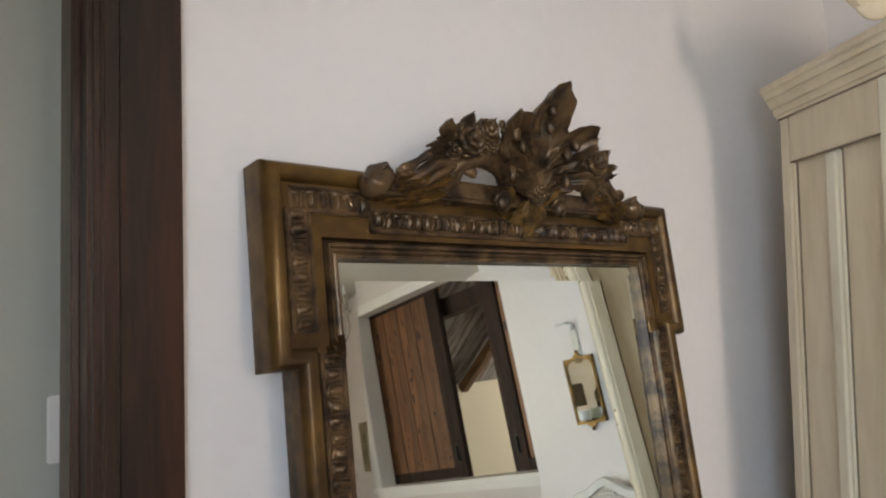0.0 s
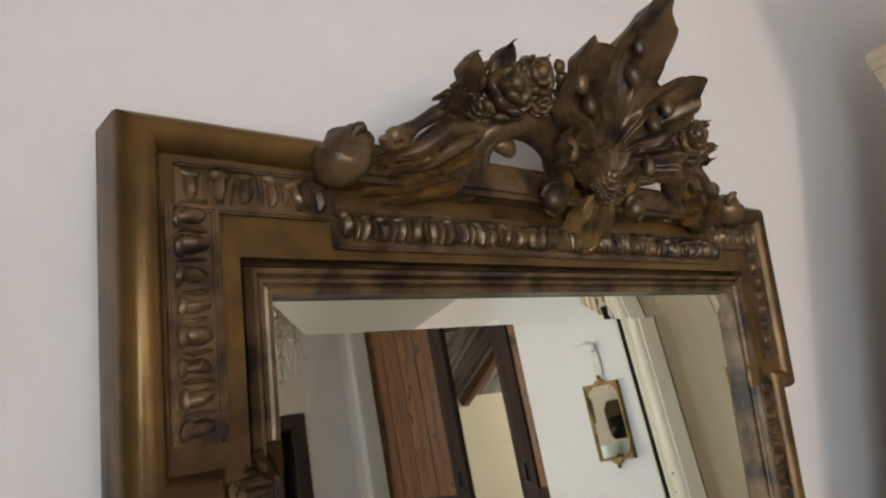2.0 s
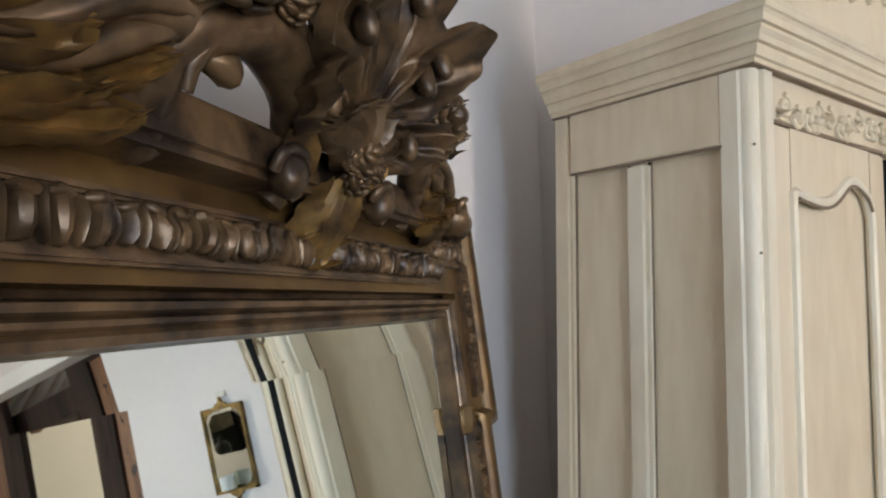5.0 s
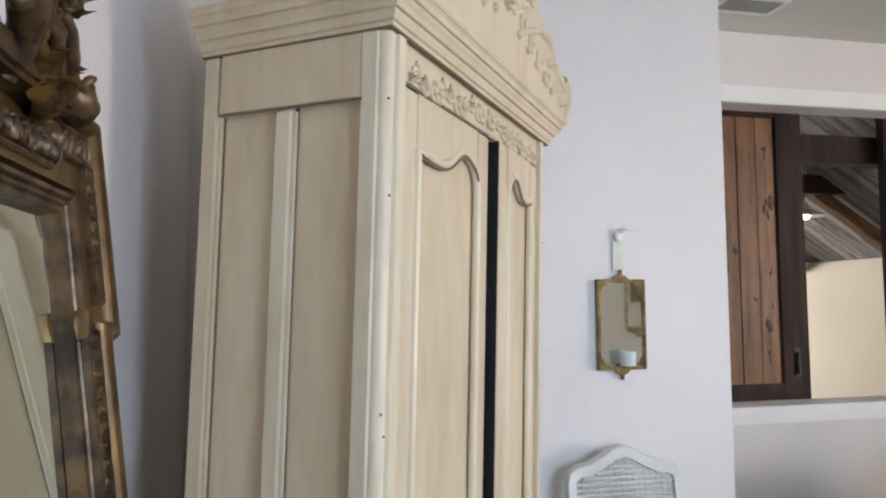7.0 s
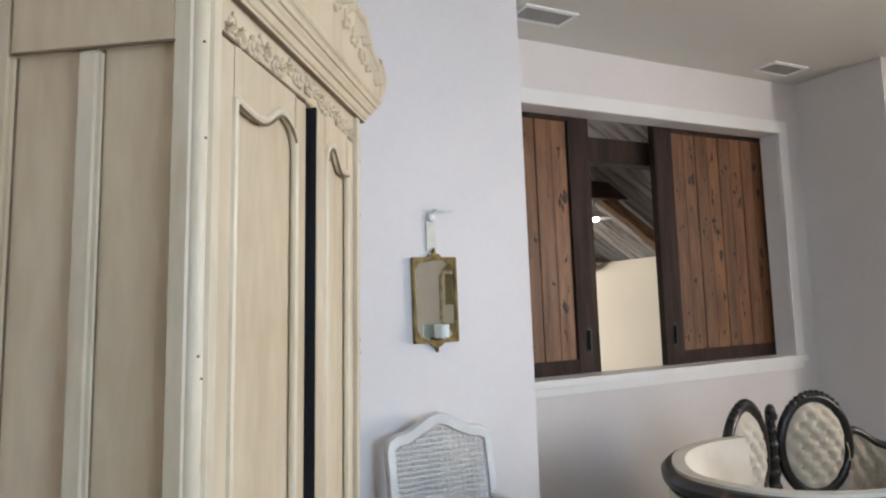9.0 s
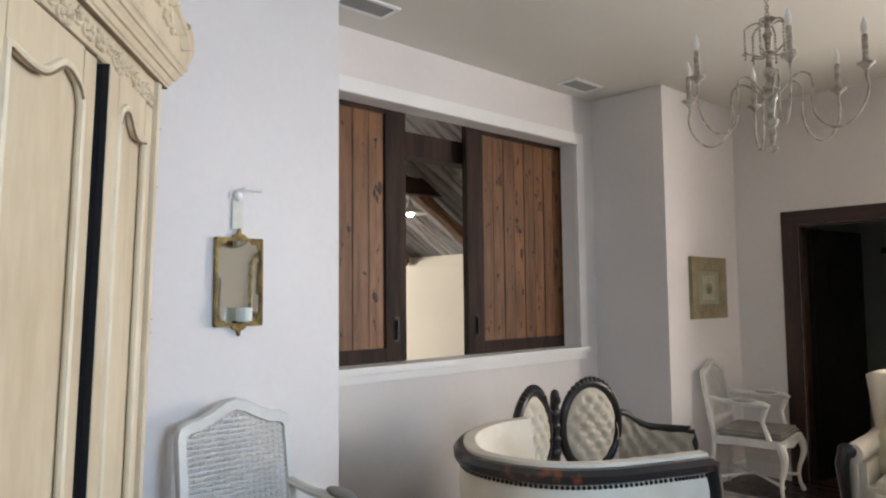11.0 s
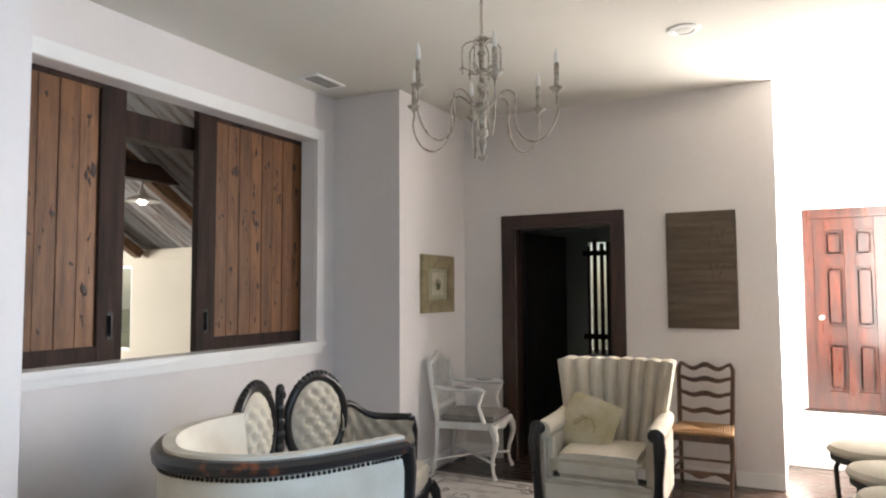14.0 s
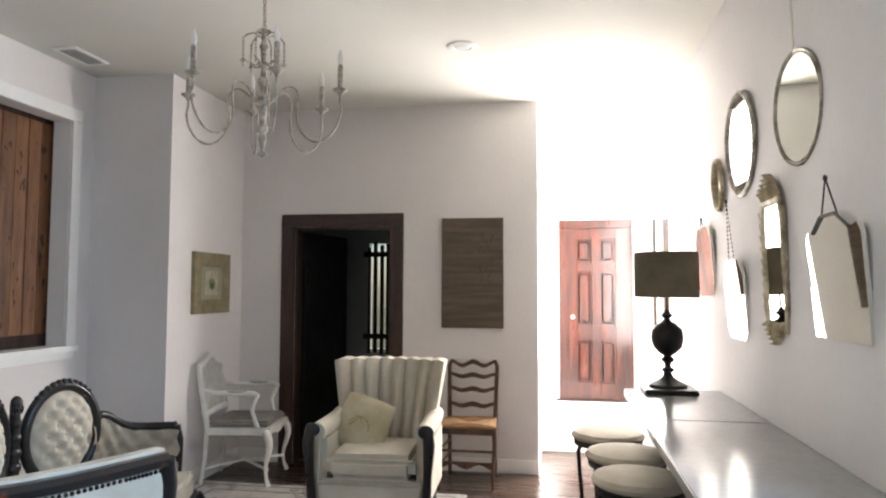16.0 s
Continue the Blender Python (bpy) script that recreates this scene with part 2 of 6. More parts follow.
def prism(bm, outline, y0, y1, axis='y'):
    """An upright slab with the outline (u, z), from y0 to y1."""
    put = (lambda u, y, z: (u, y, z)) if axis == 'y' else (lambda u, y, z: (y, u, z)) if axis == 'x' else (lambda u, y, z: (u, z, y))
    a = [bm.verts.new(put(u, y0, z)) for u, z in outline]
    b = [bm.verts.new(put(u, y1, z)) for u, z in outline]
    bm.faces.new(a)
    bm.faces.new(b[::-1])
    for i in range(len(a)):
        j = (i + 1) % len(a)
        bm.faces.new((a[i], a[j], b[j], b[i]))
    return bm


def ball(bm, c, r, squash=(1, 1, 1), seg=12):
    m = Matrix.Translation(c) @ Matrix.Diagonal((r * squash[0], r * squash[1], r * squash[2], 1))
    bmesh.ops.create_uvsphere(bm, u_segments=seg, v_segments=max(6, seg * 2 // 3), radius=1, matrix=m)
    return bm


# ---- structure ----
CEIL = 3.05
NORTH, EASTM, EASTO, COLX, SOUTH, WEST = 1.555, 3.185, 3.925, 3.30, -4.55, -0.36
END_M, COLY, HALLX, FAR = -0.47, -3.406, 0.71, -7.2
structure("floor", boxm(-1.4, 4.1, -7.4, 2.2, -0.1, 0.0), M_FLOOR)
structure("ceiling", boxm(-1.4, 4.12, -7.4, 2.2, CEIL, CEIL + 0.12), M_CEIL)
# north wall with the doorway beside the mirror
structure("wall_north", boxm(0.546, EASTM, NORTH, NORTH + 0.13, 0, CEIL), M_WALL)
structure("wall_north_lintel", boxm(-0.3, 0.546, NORTH, NORTH + 0.13, 2.5, CEIL), M_WALL)
structure("wall_north_pier", boxm(WEST - 0.12, -0.3, NORTH, NORTH + 0.13, 0, CEIL), M_WALL)
structure("wall_east", boxm(EASTM, 4.06, END_M, NORTH + 0.13, 0, CEIL), M_WALL)
structure("wall_column", boxm(COLX, 4.06, SOUTH - 0.12, COLY, 0, CEIL), M_WALL)
# wall with the pass-through opening
OPY0, OPY1, OPZ0, OPZ1 = -3.16, -0.62, 1.085, 2.665
bm = bmesh.new()
box(bm, EASTO, 4.06, COLY, END_M, 0, OPZ0)
box(bm, EASTO, 4.06, COLY, END_M, OPZ1, CEIL)
box(bm, EASTO, 4.06, COLY, OPY0, OPZ0, OPZ1)
box(bm, EASTO, 4.06, OPY1, END_M, OPZ0, OPZ1)
structure("wall_opening", bm, M_WALL)
# south wall with the dark doorway
DX0, DX1, DZ = 1.945, 2.80, 2.02
bm = bmesh.new()
box(bm, HALLX, DX0, SOUTH - 0.12, SOUTH, 0, CEIL)
box(bm, DX1, COLX, SOUTH - 0.12, SOUTH, 0, CEIL)
box(bm, DX0, DX1, SOUTH - 0.12, SOUTH, DZ, CEIL)
structure("wall_south", bm, M_WALL)
structure("wall_hall", boxm(HALLX, HALLX + 0.12, FAR, SOUTH - 0.12, 0, CEIL), M_WALL)
structure("wall_far", boxm(WEST - 0.12, HALLX + 0.12, FAR - 0.12, FAR, 0, CEIL), M_WALL)
# west wall with a window and a wide hall window
GY0, GY1, GB, GZ = -6.7, -4.8, 0.85, 2.45
WY0, WY1, WZ0, WZ1 = -0.9, 0.3, 1.1, 2.4
bm = bmesh.new()
box(bm, WEST - 0.12, WEST, FAR, GY0, 0, CEIL)
box(bm, WEST - 0.12, WEST, GY0, GY1, GZ, CEIL)
box(bm, WEST - 0.12, WEST, GY0, GY1, 0, GB)
box(bm, WEST - 0.12, WEST, GY1, WY0, 0, CEIL)
box(bm, WEST - 0.12, WEST, WY0, WY1, 0, WZ0)
box(bm, WEST - 0.12, WEST, WY0, WY1, WZ1, CEIL)
box(bm, WEST - 0.12, WEST, WY1, NORTH, 0, CEIL)
structure("wall_west", bm, M_WALL)
# passage seen through the doorway
structure("wall_passage", boxm(-1.4, 1.3, 2.0, 2.1, 0, CEIL), M_HALLWALL)
# raised floor of the hall; its white colour carries the sun's glare
structure("hall_step", boxm(WEST, HALLX, FAR, -5.4, 0, 0.19, 0.01), M_TRIM, "raised landing coloured white for its sun glare")
# dark room behind the doorway, with a small window
bm = bmesh.new()
box(bm, 3.42, 3.52, -6.72, SOUTH - 0.12, 0, CEIL)
box(bm, HALLX + 0.12, 2.28, -6.72, -6.6, 0, CEIL)
box(bm, 2.72, 3.42, -6.72, -6.6, 0, CEIL)
box(bm, 2.28, 2.72, -6.72, -6.6, 0, 0.76)
box(bm, 2.28, 2.72, -6.72, -6.6, 2.02, CEIL)
structure("wall_dark_room", bm, M_GREYROOM)
# barn room beyond the opening: low cream wall under a boarded roof that slopes down to it
BY, BZ, RISE, RIDGE, BX = -5.0, 2.03, 0.62, 1.0, 12.0
bm = bmesh.new()
box(bm, 4.06, 8.42, BY - 0.12, BY, 0, BZ + 0.06)
box(bm, 8.95, BX, BY - 0.12, BY, 0, BZ + 0.06)
box(bm, 8.42, 8.95, BY - 0.12, BY, 0, 0.7)
box(bm, 8.42, 8.95, BY - 0.12, BY, 1.83, BZ + 0.06)
box(bm, 4.06, BX, 7.0, 7.12, 0, BZ + 0.06)
box(bm, BX, BX + 0.12, BY - 0.12, -3.4, 0, 5.9)
box(bm, BX, BX + 0.12, -0.6, 7.12, 0, 5.9)
box(bm, BX, BX + 0.12, -3.4, -0.6, 0, 0.8)
box(bm, BX, BX + 0.12, -3.4, -0.6, 2.6, 5.9)
structure("wall_barn_room", bm, M_CREAMWALL)
structure("barn_frieze", boxm(4.07, BX - 0.01, BY + 0.001, BY + 0.03, BZ - 0.13, BZ - 0.02, 0.004), M_CREAMWALL)
structure("wall_barn_upper", boxm(4.0, 4.06, BY, 7.0, CEIL, 5.9), M_CREAMWALL)
structure("barn_floor", boxm(4.1, BX, BY, 7.0, -0.1, 0.0), M_FLOOR)
bm = bmesh.new()
rng = random.Random(4)
x = 4.07
while x < BX + 0.2:
    w = rng.uniform(0.11, 0.19)
    lift = rng.uniform(0, 0.004)
    for y0, y1 in ((BY - 0.15, RIDGE), (7.15, RIDGE)):
        z0, z1 = BZ - 0.09 + lift, BZ + RISE * (RIDGE - BY) + lift
        vs = [bm.verts.new(c) for c in ((x, y0, z0), (x + w - 0.006, y0, z0), (x + w - 0.006, y1, z1), (x, y1, z1))]
        us = [bm.verts.new(v.co + Vector((0, 0, 0.05))) for v in vs]
        bm.faces.new(vs)
        bm.faces.new(us[::-1])
        for a in range(4):
            b = (a + 1) % 4
            bm.faces.new((vs[a], us[a], us[b], vs[b]))
    x += w
M_BARNISL = mat("barn_boards", (0.30, 0.30, 0.31), 0.8, col2=(0.13, 0.085, 0.065), scale=2.2, fine=14, stretch=(6, 0.6, 0.9), bump=0.4, contrast=(0.3, 0.55))
n_, l_ = M_BARNISL.node_tree.nodes, M_BARNISL.node_tree.links
geo, hsv, rmap = n_.new("ShaderNodeNewGeometry"), n_.new("ShaderNodeHueSaturation"), n_.new("ShaderNodeMapRange")
rmap.inputs["To Min"].default_value, rmap.inputs["To Max"].default_value = 0.5, 1.5
l_.new(geo.outputs["Random Per Island"], rmap.inputs["Value"])
l_.new(rmap.outputs[0], hsv.inputs["Value"])
base = n_["Principled BSDF"].inputs["Base Color"]
l_.new(base.links[0].from_socket, hsv.inputs["Color"])
l_.new(hsv.outputs[0], base)
structure("barn_ceiling", bm, M_BARNISL)
structure("ground", boxm(-60, 60, -60, 60, -0.35, -0.15), mat("dry_lawn", (0.12, 0.12, 0.06), 0.9, var=0.4, scale=0.5))

# ---- trims, doors, windows ----


def leg_path(p0, p1, bow, n=7):
    """Points of a cabriole leg from the seat p0 down to the foot p1, bowed outwards."""
    p0, p1, bow = Vector(p0), Vector(p1), Vector(bow)
    return [p0.lerp(p1, k / n) + bow * math.sin(2 * math.pi * k / n) * (1 - 0.35 * k / n) for k in range(n + 1)]


def curl(c, r0, turns, a0, n=26, shrink=0.25, flip=1, depth=0.0, fwd=0.0):
    """A scroll that winds inwards."""
    pts = []
    for k in range(n + 1):
        f = k / n
        a = radians(a0) + flip * f * turns * 2 * math.pi
        r = r0 * (1 - (1 - shrink) * f)
        pts.append(Vector((c[0] + r * math.cos(a), depth - fwd * f, c[1] + r * math.sin(a))))
    return pts


# dark door casing beside the mirror
d1 = thing("door_1", pose(0, 0, 0), "dark-stained wooden door casing with a moulded edge", "doorway", kind="structure")
part("casing", boxm(0.565, 0.652, NORTH - 0.028, NORTH + 0.001, 0, 2.62, 0.004), M_DARK, d1)
part("back_band", boxm(0.527, 0.565, NORTH - 0.045, NORTH + 0.001, 0, 2.62, 0.006), M_DARK, d1)
part("bead", boxm(0.541, 0.551, NORTH - 0.052, NORTH - 0.045, 0, 2.62, 0.003), M_DARK, d1)
part("jamb", boxm(0.517, 0.552, NORTH, NORTH + 0.06, 0, 2.5, 0.003), M_DARK, d1)
part("head_casing", boxm(-0.32, 0.527, NORTH - 0.03, NORTH + 0.001, 2.49, 2.62, 0.004), M_DARKY, d1)
sw = thing("light_switch", pose(0.615, 1.998, 1.496), "white plastic light switch on the pale wall", "switch")
part("plate", boxm(-0.04, 0.04, -0.008, 0.001, -0.06, 0.06, 0.003), M_PLASTER, sw)
part("rocker", boxm(-0.008, 0.008, -0.016, -0.007, -0.015, 0.015, 0.002), M_PLASTER, sw)

# pass-through opening: white casing, sill and liner
w1 = thing("window_1", pose(0, 0, 0), "white-painted casing and sill of an interior pass-through opening", "window", kind="structure")
TX = EASTO - 0.022
part("head_casing", boxm(TX, EASTO + 0.001, -3.25, END_M, 2.665, 2.755, 0.003), M_TRIM, w1)
part("side_casing", boxm(TX, EASTO + 0.001, -3.25, -3.16, 1.085, 2.664, 0.003), M_TRIM, w1)
part("window_sill", boxm(TX - 0.03, 4.061, -3.25, END_M, 1.045, 1.086, 0.006), M_TRIM, w1)
part("apron", boxm(TX, EASTO + 0.001, -3.235, END_M, 0.995, 1.044, 0.003), M_TRIM, w1)
part("liner", boxm(EASTO + 0.002, 4.062, -3.175, -3.158, 1.087, 2.664), M_TRIM, w1)


def shutter(y0, y1, stile_at, label):
    """A sliding barn shutter: knotty pine boards in a dark frame, hung behind the opening."""
    s = thing("barn_shutter", pose(4.10, 0, 0), label, "shutter", "sliding barn shutters")
    zb, zt = 1.07, 2.70
    lo, hi = (y0, y0 + 0.165) if stile_at == 'lo' else (y1 - 0.165, y1)
    part("stile", boxm(-0.03, 0.02, lo, hi, zb, zt, 0.004), M_SHUT, s)
    part("bottom_rail", boxm(-0.027, 0.02, y0 + 0.001, y1 - 0.001, zb, zb + 0.10, 0.004), M_SHUT, s)
    part("top_rail", boxm(-0.027, 0.02, y0 + 0.001, y1 - 0.001, zt - 0.06, zt, 0.004), M_SHUT, s)
    b0, b1 = (hi, y1) if stile_at == 'lo' else (y0, lo)
    n = max(3, round((b1 - b0) / 0.115))
    w = (b1 - b0) / n
    for k in range(n):
        part("board", boxm(-0.012 - 0.003 * (k % 2), 0.014, b0 + k * w + 0.0012, b0 + (k + 1) * w - 0.0012, zb + 0.08, zt - 0.05, 0.003), M_PINE, s)
    # dark knots, slightly proud of the boards
    rk = random.Random(int(abs(y0) * 100))
    for k in range(n * 9):
        yk, zk = b0 + (rk.randrange(n) + rk.uniform(0.2, 0.8)) * w, rk.uniform(zb + 0.16, zt - 0.12)
        bm = bmesh.new()
        big = rk.choice((0.6, 0.8, 1.0, 1.5))
        ball(bm, (-0.0135, yk, zk), 1, (0.002, big * rk.uniform(0.008, 0.016), big * rk.uniform(0.010, 0.032)), 8)
        ball(bm, (-0.0132, yk + rk.uniform(-0.01, 0.01), zk + rk.uniform(-0.03, 0.03)), 1, (0.0018, 0.003, big * rk.uniform(0.02, 0.05)), 6)
        for v in bm.verts:
            v.co.yz += noise.noise_vector(v.co * 45).yz * 0.009
        part("knot", bm, M_KNOT, s)
    hy = (lo + hi) / 2
    bm = bmesh.new()
    box(bm, -0.034, -0.029, hy - 0.02, hy + 0.02, 1.20, 1.36, 0.002)
    box(bm, -0.05, -0.034, hy - 0.008, hy + 0.008, 1.22, 1.34, 0.003)
    part("pull_handle", bm, M_IRON, s, "black iron pull handle")
    return s


M_KNOT = mat("pine_knot", (0.045, 0.015, 0.007), 0.5, var=0.5, scale=30, bump=0.1)
shutter(-3.42, -2.115, 'hi', "knotty pine barn shutter with dark frame, slid to the column side")
shutter(-1.57, -0.45, 'lo', "knotty pine barn shutter with dark frame, slid towards the near wall")
bm = boxm(4.16, 4.30, -3.6, 0.2, 2.42, 2.58, 0.006)
beam = part("timber_beam", bm, M_SHUT)
tagged(beam, "dark timber beam behind the barn shutters", "beam", kind="structure")
mat("brown_rafter_wood", (0.24, 0.135, 0.075), 0.7, col2=(0.11, 0.06, 0.035), scale=4, stretch=(5, 0.7, 5), bump=0.3)
slope = math.degrees(math.atan(RISE))
for xx in (5.05, 6.62, 8.2, 9.8):
    r = thing("rafter", pose(xx, BY, BZ, slope, 0, 0), "brown reclaimed timber rafter under the boarded slope", "rafter", "rafters")
    part("timber", boxm(-0.06, 0.06, 0.02, 6.9, -0.15, -0.03, 0.008), bpy.data.materials["brown_rafter_wood"], r)
tie = part("tie_beam", boxm(6.45, 6.58, BY, 6.9, 2.62, 2.80, 0.006), M_DARKY)
tagged(tie, "dark timber tie beam across the barn roof", "beam", kind="structure")
pl = thing("pendant_lamp", pose(6.65, -3.73, 2.42), "white enamel barn pendant lamp hanging from the rafters", "lamp")
bm = bmesh.new()
lathe(bm, [(0.2, 0), (0.198, 0.006), (0.11, 0.045), (0.05, 0.07), (0.035, 0.12), (0.02, 0.15)], 28)
part("shade", bm, plain("white_enamel", (0.85, 0.85, 0.83), 0.25), pl)
part("bulb", ball(bmesh.new(), (0, 0, 0.012), 0.045), plain("bright_lamp_bulb", (1.0, 0.95, 0.86), 0.4, 0, 60.0), pl)
part("cord", tube(bmesh.new(), [(0, 0, 0.14), (0, 0, 0.30)], 0.006), M_IRON, pl)
w3 = thing("window_3", pose(8.685, BY - 0.05, 0), "white-framed window in the far cream wall", "window", kind="structure")
for x0, x1, z0, z1 in ((-0.265, -0.225, 0.7, 1.83), (0.225, 0.265, 0.7, 1.83), (-0.225, 0.225, 0.7, 0.74), (-0.225, 0.225, 1.79, 1.83)):
    part("window_frame", boxm(x0, x1, -0.03, 0.03, z0, z1, 0.003), M_TRIM, w3)

# dark doorway in the south wall with its open leaf
d2 = thing("door_2", pose(0, SOUTH, 0), "near-black wooden doorway with its panelled door standing open", "door", kind="structure")
for x0, x1 in ((1.838, 1.945), (2.80, 2.922)):
    part("casing", boxm(x0, x1, -0.001, 0.028, 0, 2.03, 0.004), M_DARK, d2)
part("head_casing", boxm(1.838, 2.922, -0.001, 0.03, 2.021, 2.132, 0.004), M_DARKY, d2)
part("jamb", boxm(2.785, 2.802, -0.121, -0.002, 0, 2.02), M_DARK, d2)
part("jamb", boxm(1.943, 1.96, -0.121, -0.002, 0, 2.02), M_DARK, d2)
part("head_jamb", boxm(1.96, 2.785, -0.121, -0.002, 2.003, 2.021), M_DARKY, d2)
bm = bmesh.new()
box(bm, 0, 0.76, -0.02, 0.02, 0.01, 1.99, 0.003)
leaf = part("leaf", bm, M_BLACKDOOR, d2)
leaf.matrix_parent_inverse = Matrix()
leaf.matrix_basis = pose(2.775, -0.13, 0, 0, 0, 180 + 79)
for zz0, zz1 in ((0.2, 0.9), (1.05, 1.82)):
    for u0, u1 in ((0.10, 0.34), (0.42, 0.66)):
        part("panel", boxm(u0, u1, 0.018, 0.028, zz0, zz1, 0.008), M_DARK, leaf)
w4 = thing("window_4", pose(2.5, -6.6, 0), "small window behind irregular black wooden slats", "window", kind="structure")
part("window_frame", boxm(-0.23, 0.23, -0.06, -0.03, 0.76, 0.80), M_TRIM, w4)
rs = random.Random(9)
for k in range(6):
    u = -0.2 + k * 0.078
    part("slat", boxm(u, u + rs.uniform(0.03, 0.055), 0.02, 0.04, 0.74 + rs.uniform(0, 0.05), 1.96 + rs.uniform(0, 0.1), 0.003), M_DARK, w4)
for zz in (0.92, 1.86):
    part("crossbar", boxm(-0.27, 0.27, 0.041, 0.06, zz, zz + 0.06, 0.003), M_DARKY, w4)

# hall: red six-panel door above the step
HZ = 0.19
d3 = thing("door_3", pose(0.12, FAR, HZ), "closed red-brown six-panel wooden door with casing", "door", kind="structure")
for x0, x1 in ((-0.425, -0.325), (0.325, 0.425)):
    part("casing", boxm(x0, x1, -0.001, 0.03, 0, 2.03, 0.004), M_RED, d3)
part("head_casing", boxm(-0.425, 0.425, -0.001, 0.032, 2.031, 2.13, 0.004), M_RED, d3)
leaf = part("leaf", boxm(-0.325, 0.325, -0.001, 0.012, 0, 2.03), M_RED, d3)
for u0, u1 in ((-0.325, -0.225), (-0.045, 0.045), (0.225, 0.325)):
    part("stile", boxm(u0, u1, 0.013, 0.042, 0.012, 2.022, 0.006), M_RED, leaf)
for zz0, zz1 in ((0.012, 0.22), (0.72, 0.88), (1.52, 1.62), (1.9, 2.022)):
    for u0, u1 in ((-0.225, -0.045), (0.045, 0.225)):
        part("rail", boxm(u0, u1, 0.013, 0.0415, zz0, zz1, 0.006), M_RED, leaf)
for zz0, zz1 in ((0.25, 0.69), (0.91, 1.49), (1.65, 1.87)):
    for u0, u1 in ((-0.2, -0.07), (0.07, 0.2)):
        part("panel", boxm(u0, u1, 0.004, 0.034, zz0, zz1, 0.02), M_RED, leaf)
bm = bmesh.new()
ball(bm, (0.27, 0.065, 0.98), 0.026)
tube(bm, [(0.27, 0.02, 0.98), (0.27, 0.06, 0.98)], 0.01)
part("door_knob", bm, M_SILVER, leaf, "round metal door knob")
part("threshold", boxm(-0.47, 0.47, 0.0, 0.08, 0.001, 0.02, 0.004), M_DARKY, d3)
part("riser", boxm(WEST + 0.002 - 0.12, HALLX - 0.122, -5.399 - FAR, -5.392 - FAR, -0.188, -0.01), M_TRIM, d3)

# hall window and window of the west side
w5 = thing("window_5", pose(WEST - 0.06, 0, 0), "wide white-framed window letting the sun into the hall", "window", kind="structure")
for y0, y1, z0, z1 in ((GY0, GY0 + 0.06, GB, GZ), (GY1 - 0.06, GY1, GB, GZ), (GY0 + 0.061, GY1 - 0.061, GB, GB + 0.07), (GY0 + 0.061, GY1 - 0.061, GZ - 0.07, GZ), ((GY0 + GY1) / 2 - 0.04, (GY0 + GY1) / 2 + 0.04, GB + 0.071, GZ - 0.071)):
    part("frame", boxm(-0.03, 0.03, y0, y1, z0, z1, 0.004), M_TRIM, w5)
for y0, y1 in ((GY0 + 0.06, -5.79), (-5.71, GY1 - 0.06)):
    p = part("pane", boxm(-0.004, 0.004, y0, y1, GB + 0.07, GZ - 0.07), M_GLASS, w5)
    p.visible_shadow = False
w6 = thing("window_2", pose(WEST - 0.06, 0, 0), "white-framed window with a clear pane", "window", kind="structure")
for y0, y1, z0, z1 in ((WY0, WY0 + 0.05, WZ0, WZ1), (WY1 - 0.05, WY1, WZ0, WZ1), (WY0 + 0.05, WY1 - 0.05, WZ0, WZ0 + 0.05), (WY0 + 0.05, WY1 - 0.05, WZ1 - 0.05, WZ1), (WY0 + 0.05, WY1 - 0.05, 1.72, 1.75)):
    part("frame", boxm(-0.03, 0.03, y0, y1, z0, z1, 0.003), M_TRIM, w6)
p = part("pane", boxm(-0.003, 0.003, WY0 + 0.05, WY1 - 0.05, WZ0 + 0.05, WZ1 - 0.05), M_GLASS, w6)
p.visible_shadow = False
# unseen slab added outside to keep the sun out of window_2
structure("porch_roof", boxm(-3.2, WEST - 0.12, -2.6, 3.2, 2.55, 2.65), M_TRIM)

# baseboards
for k, (x0, x1, y0, y1) in enumerate(((HALLX, 1.838, SOUTH, SOUTH + 0.014), (2.922, COLX, SOUTH, SOUTH + 0.014), (COLX - 0.014, COLX, SOUTH + 0.014, COLY), (EASTO - 0.014, EASTO, COLY, END_M), (EASTM - 0.014, EASTM, END_M, NORTH), (0.652, EASTM - 0.014, NORTH - 0.014, NORTH))):
    tagged(part("baseboard", boxm(x0, x1, y0, y1, 0, 0.115, 0.004), M_TRIM), "white-painted wooden baseboard", "baseboard", kind="structure")

# ceiling vents and recessed light


def vent(x, y):
    v = thing("ceiling_vent", pose(x, y, CEIL), "white metal ceiling vent with dark slots", "vent", "ceiling vents")
    bm = bmesh.new()
    for x0, x1, y0, y1 in ((-0.09, -0.065, -0.17, 0.17), (0.065, 0.09, -0.17, 0.17), (-0.065, 0.065, -0.17, -0.145), (-0.065, 0.065, 0.145, 0.17)):
        box(bm, x0, x1, y0, y1, -0.012, 0.0, 0.002)
    part("frame", bm, M_TRIM, v)
    # black sheet painted in for the shade of the slots
    part("backing", boxm(-0.066, 0.066, -0.146, 0.146, -0.003, 0.0), M_BLACK, v)
    for k in range(7):
        part("slat", boxm(-0.056 + k * 0.018, -0.05 + k * 0.018, -0.145, 0.145, -0.011, -0.004), M_GREYMETAL, v)


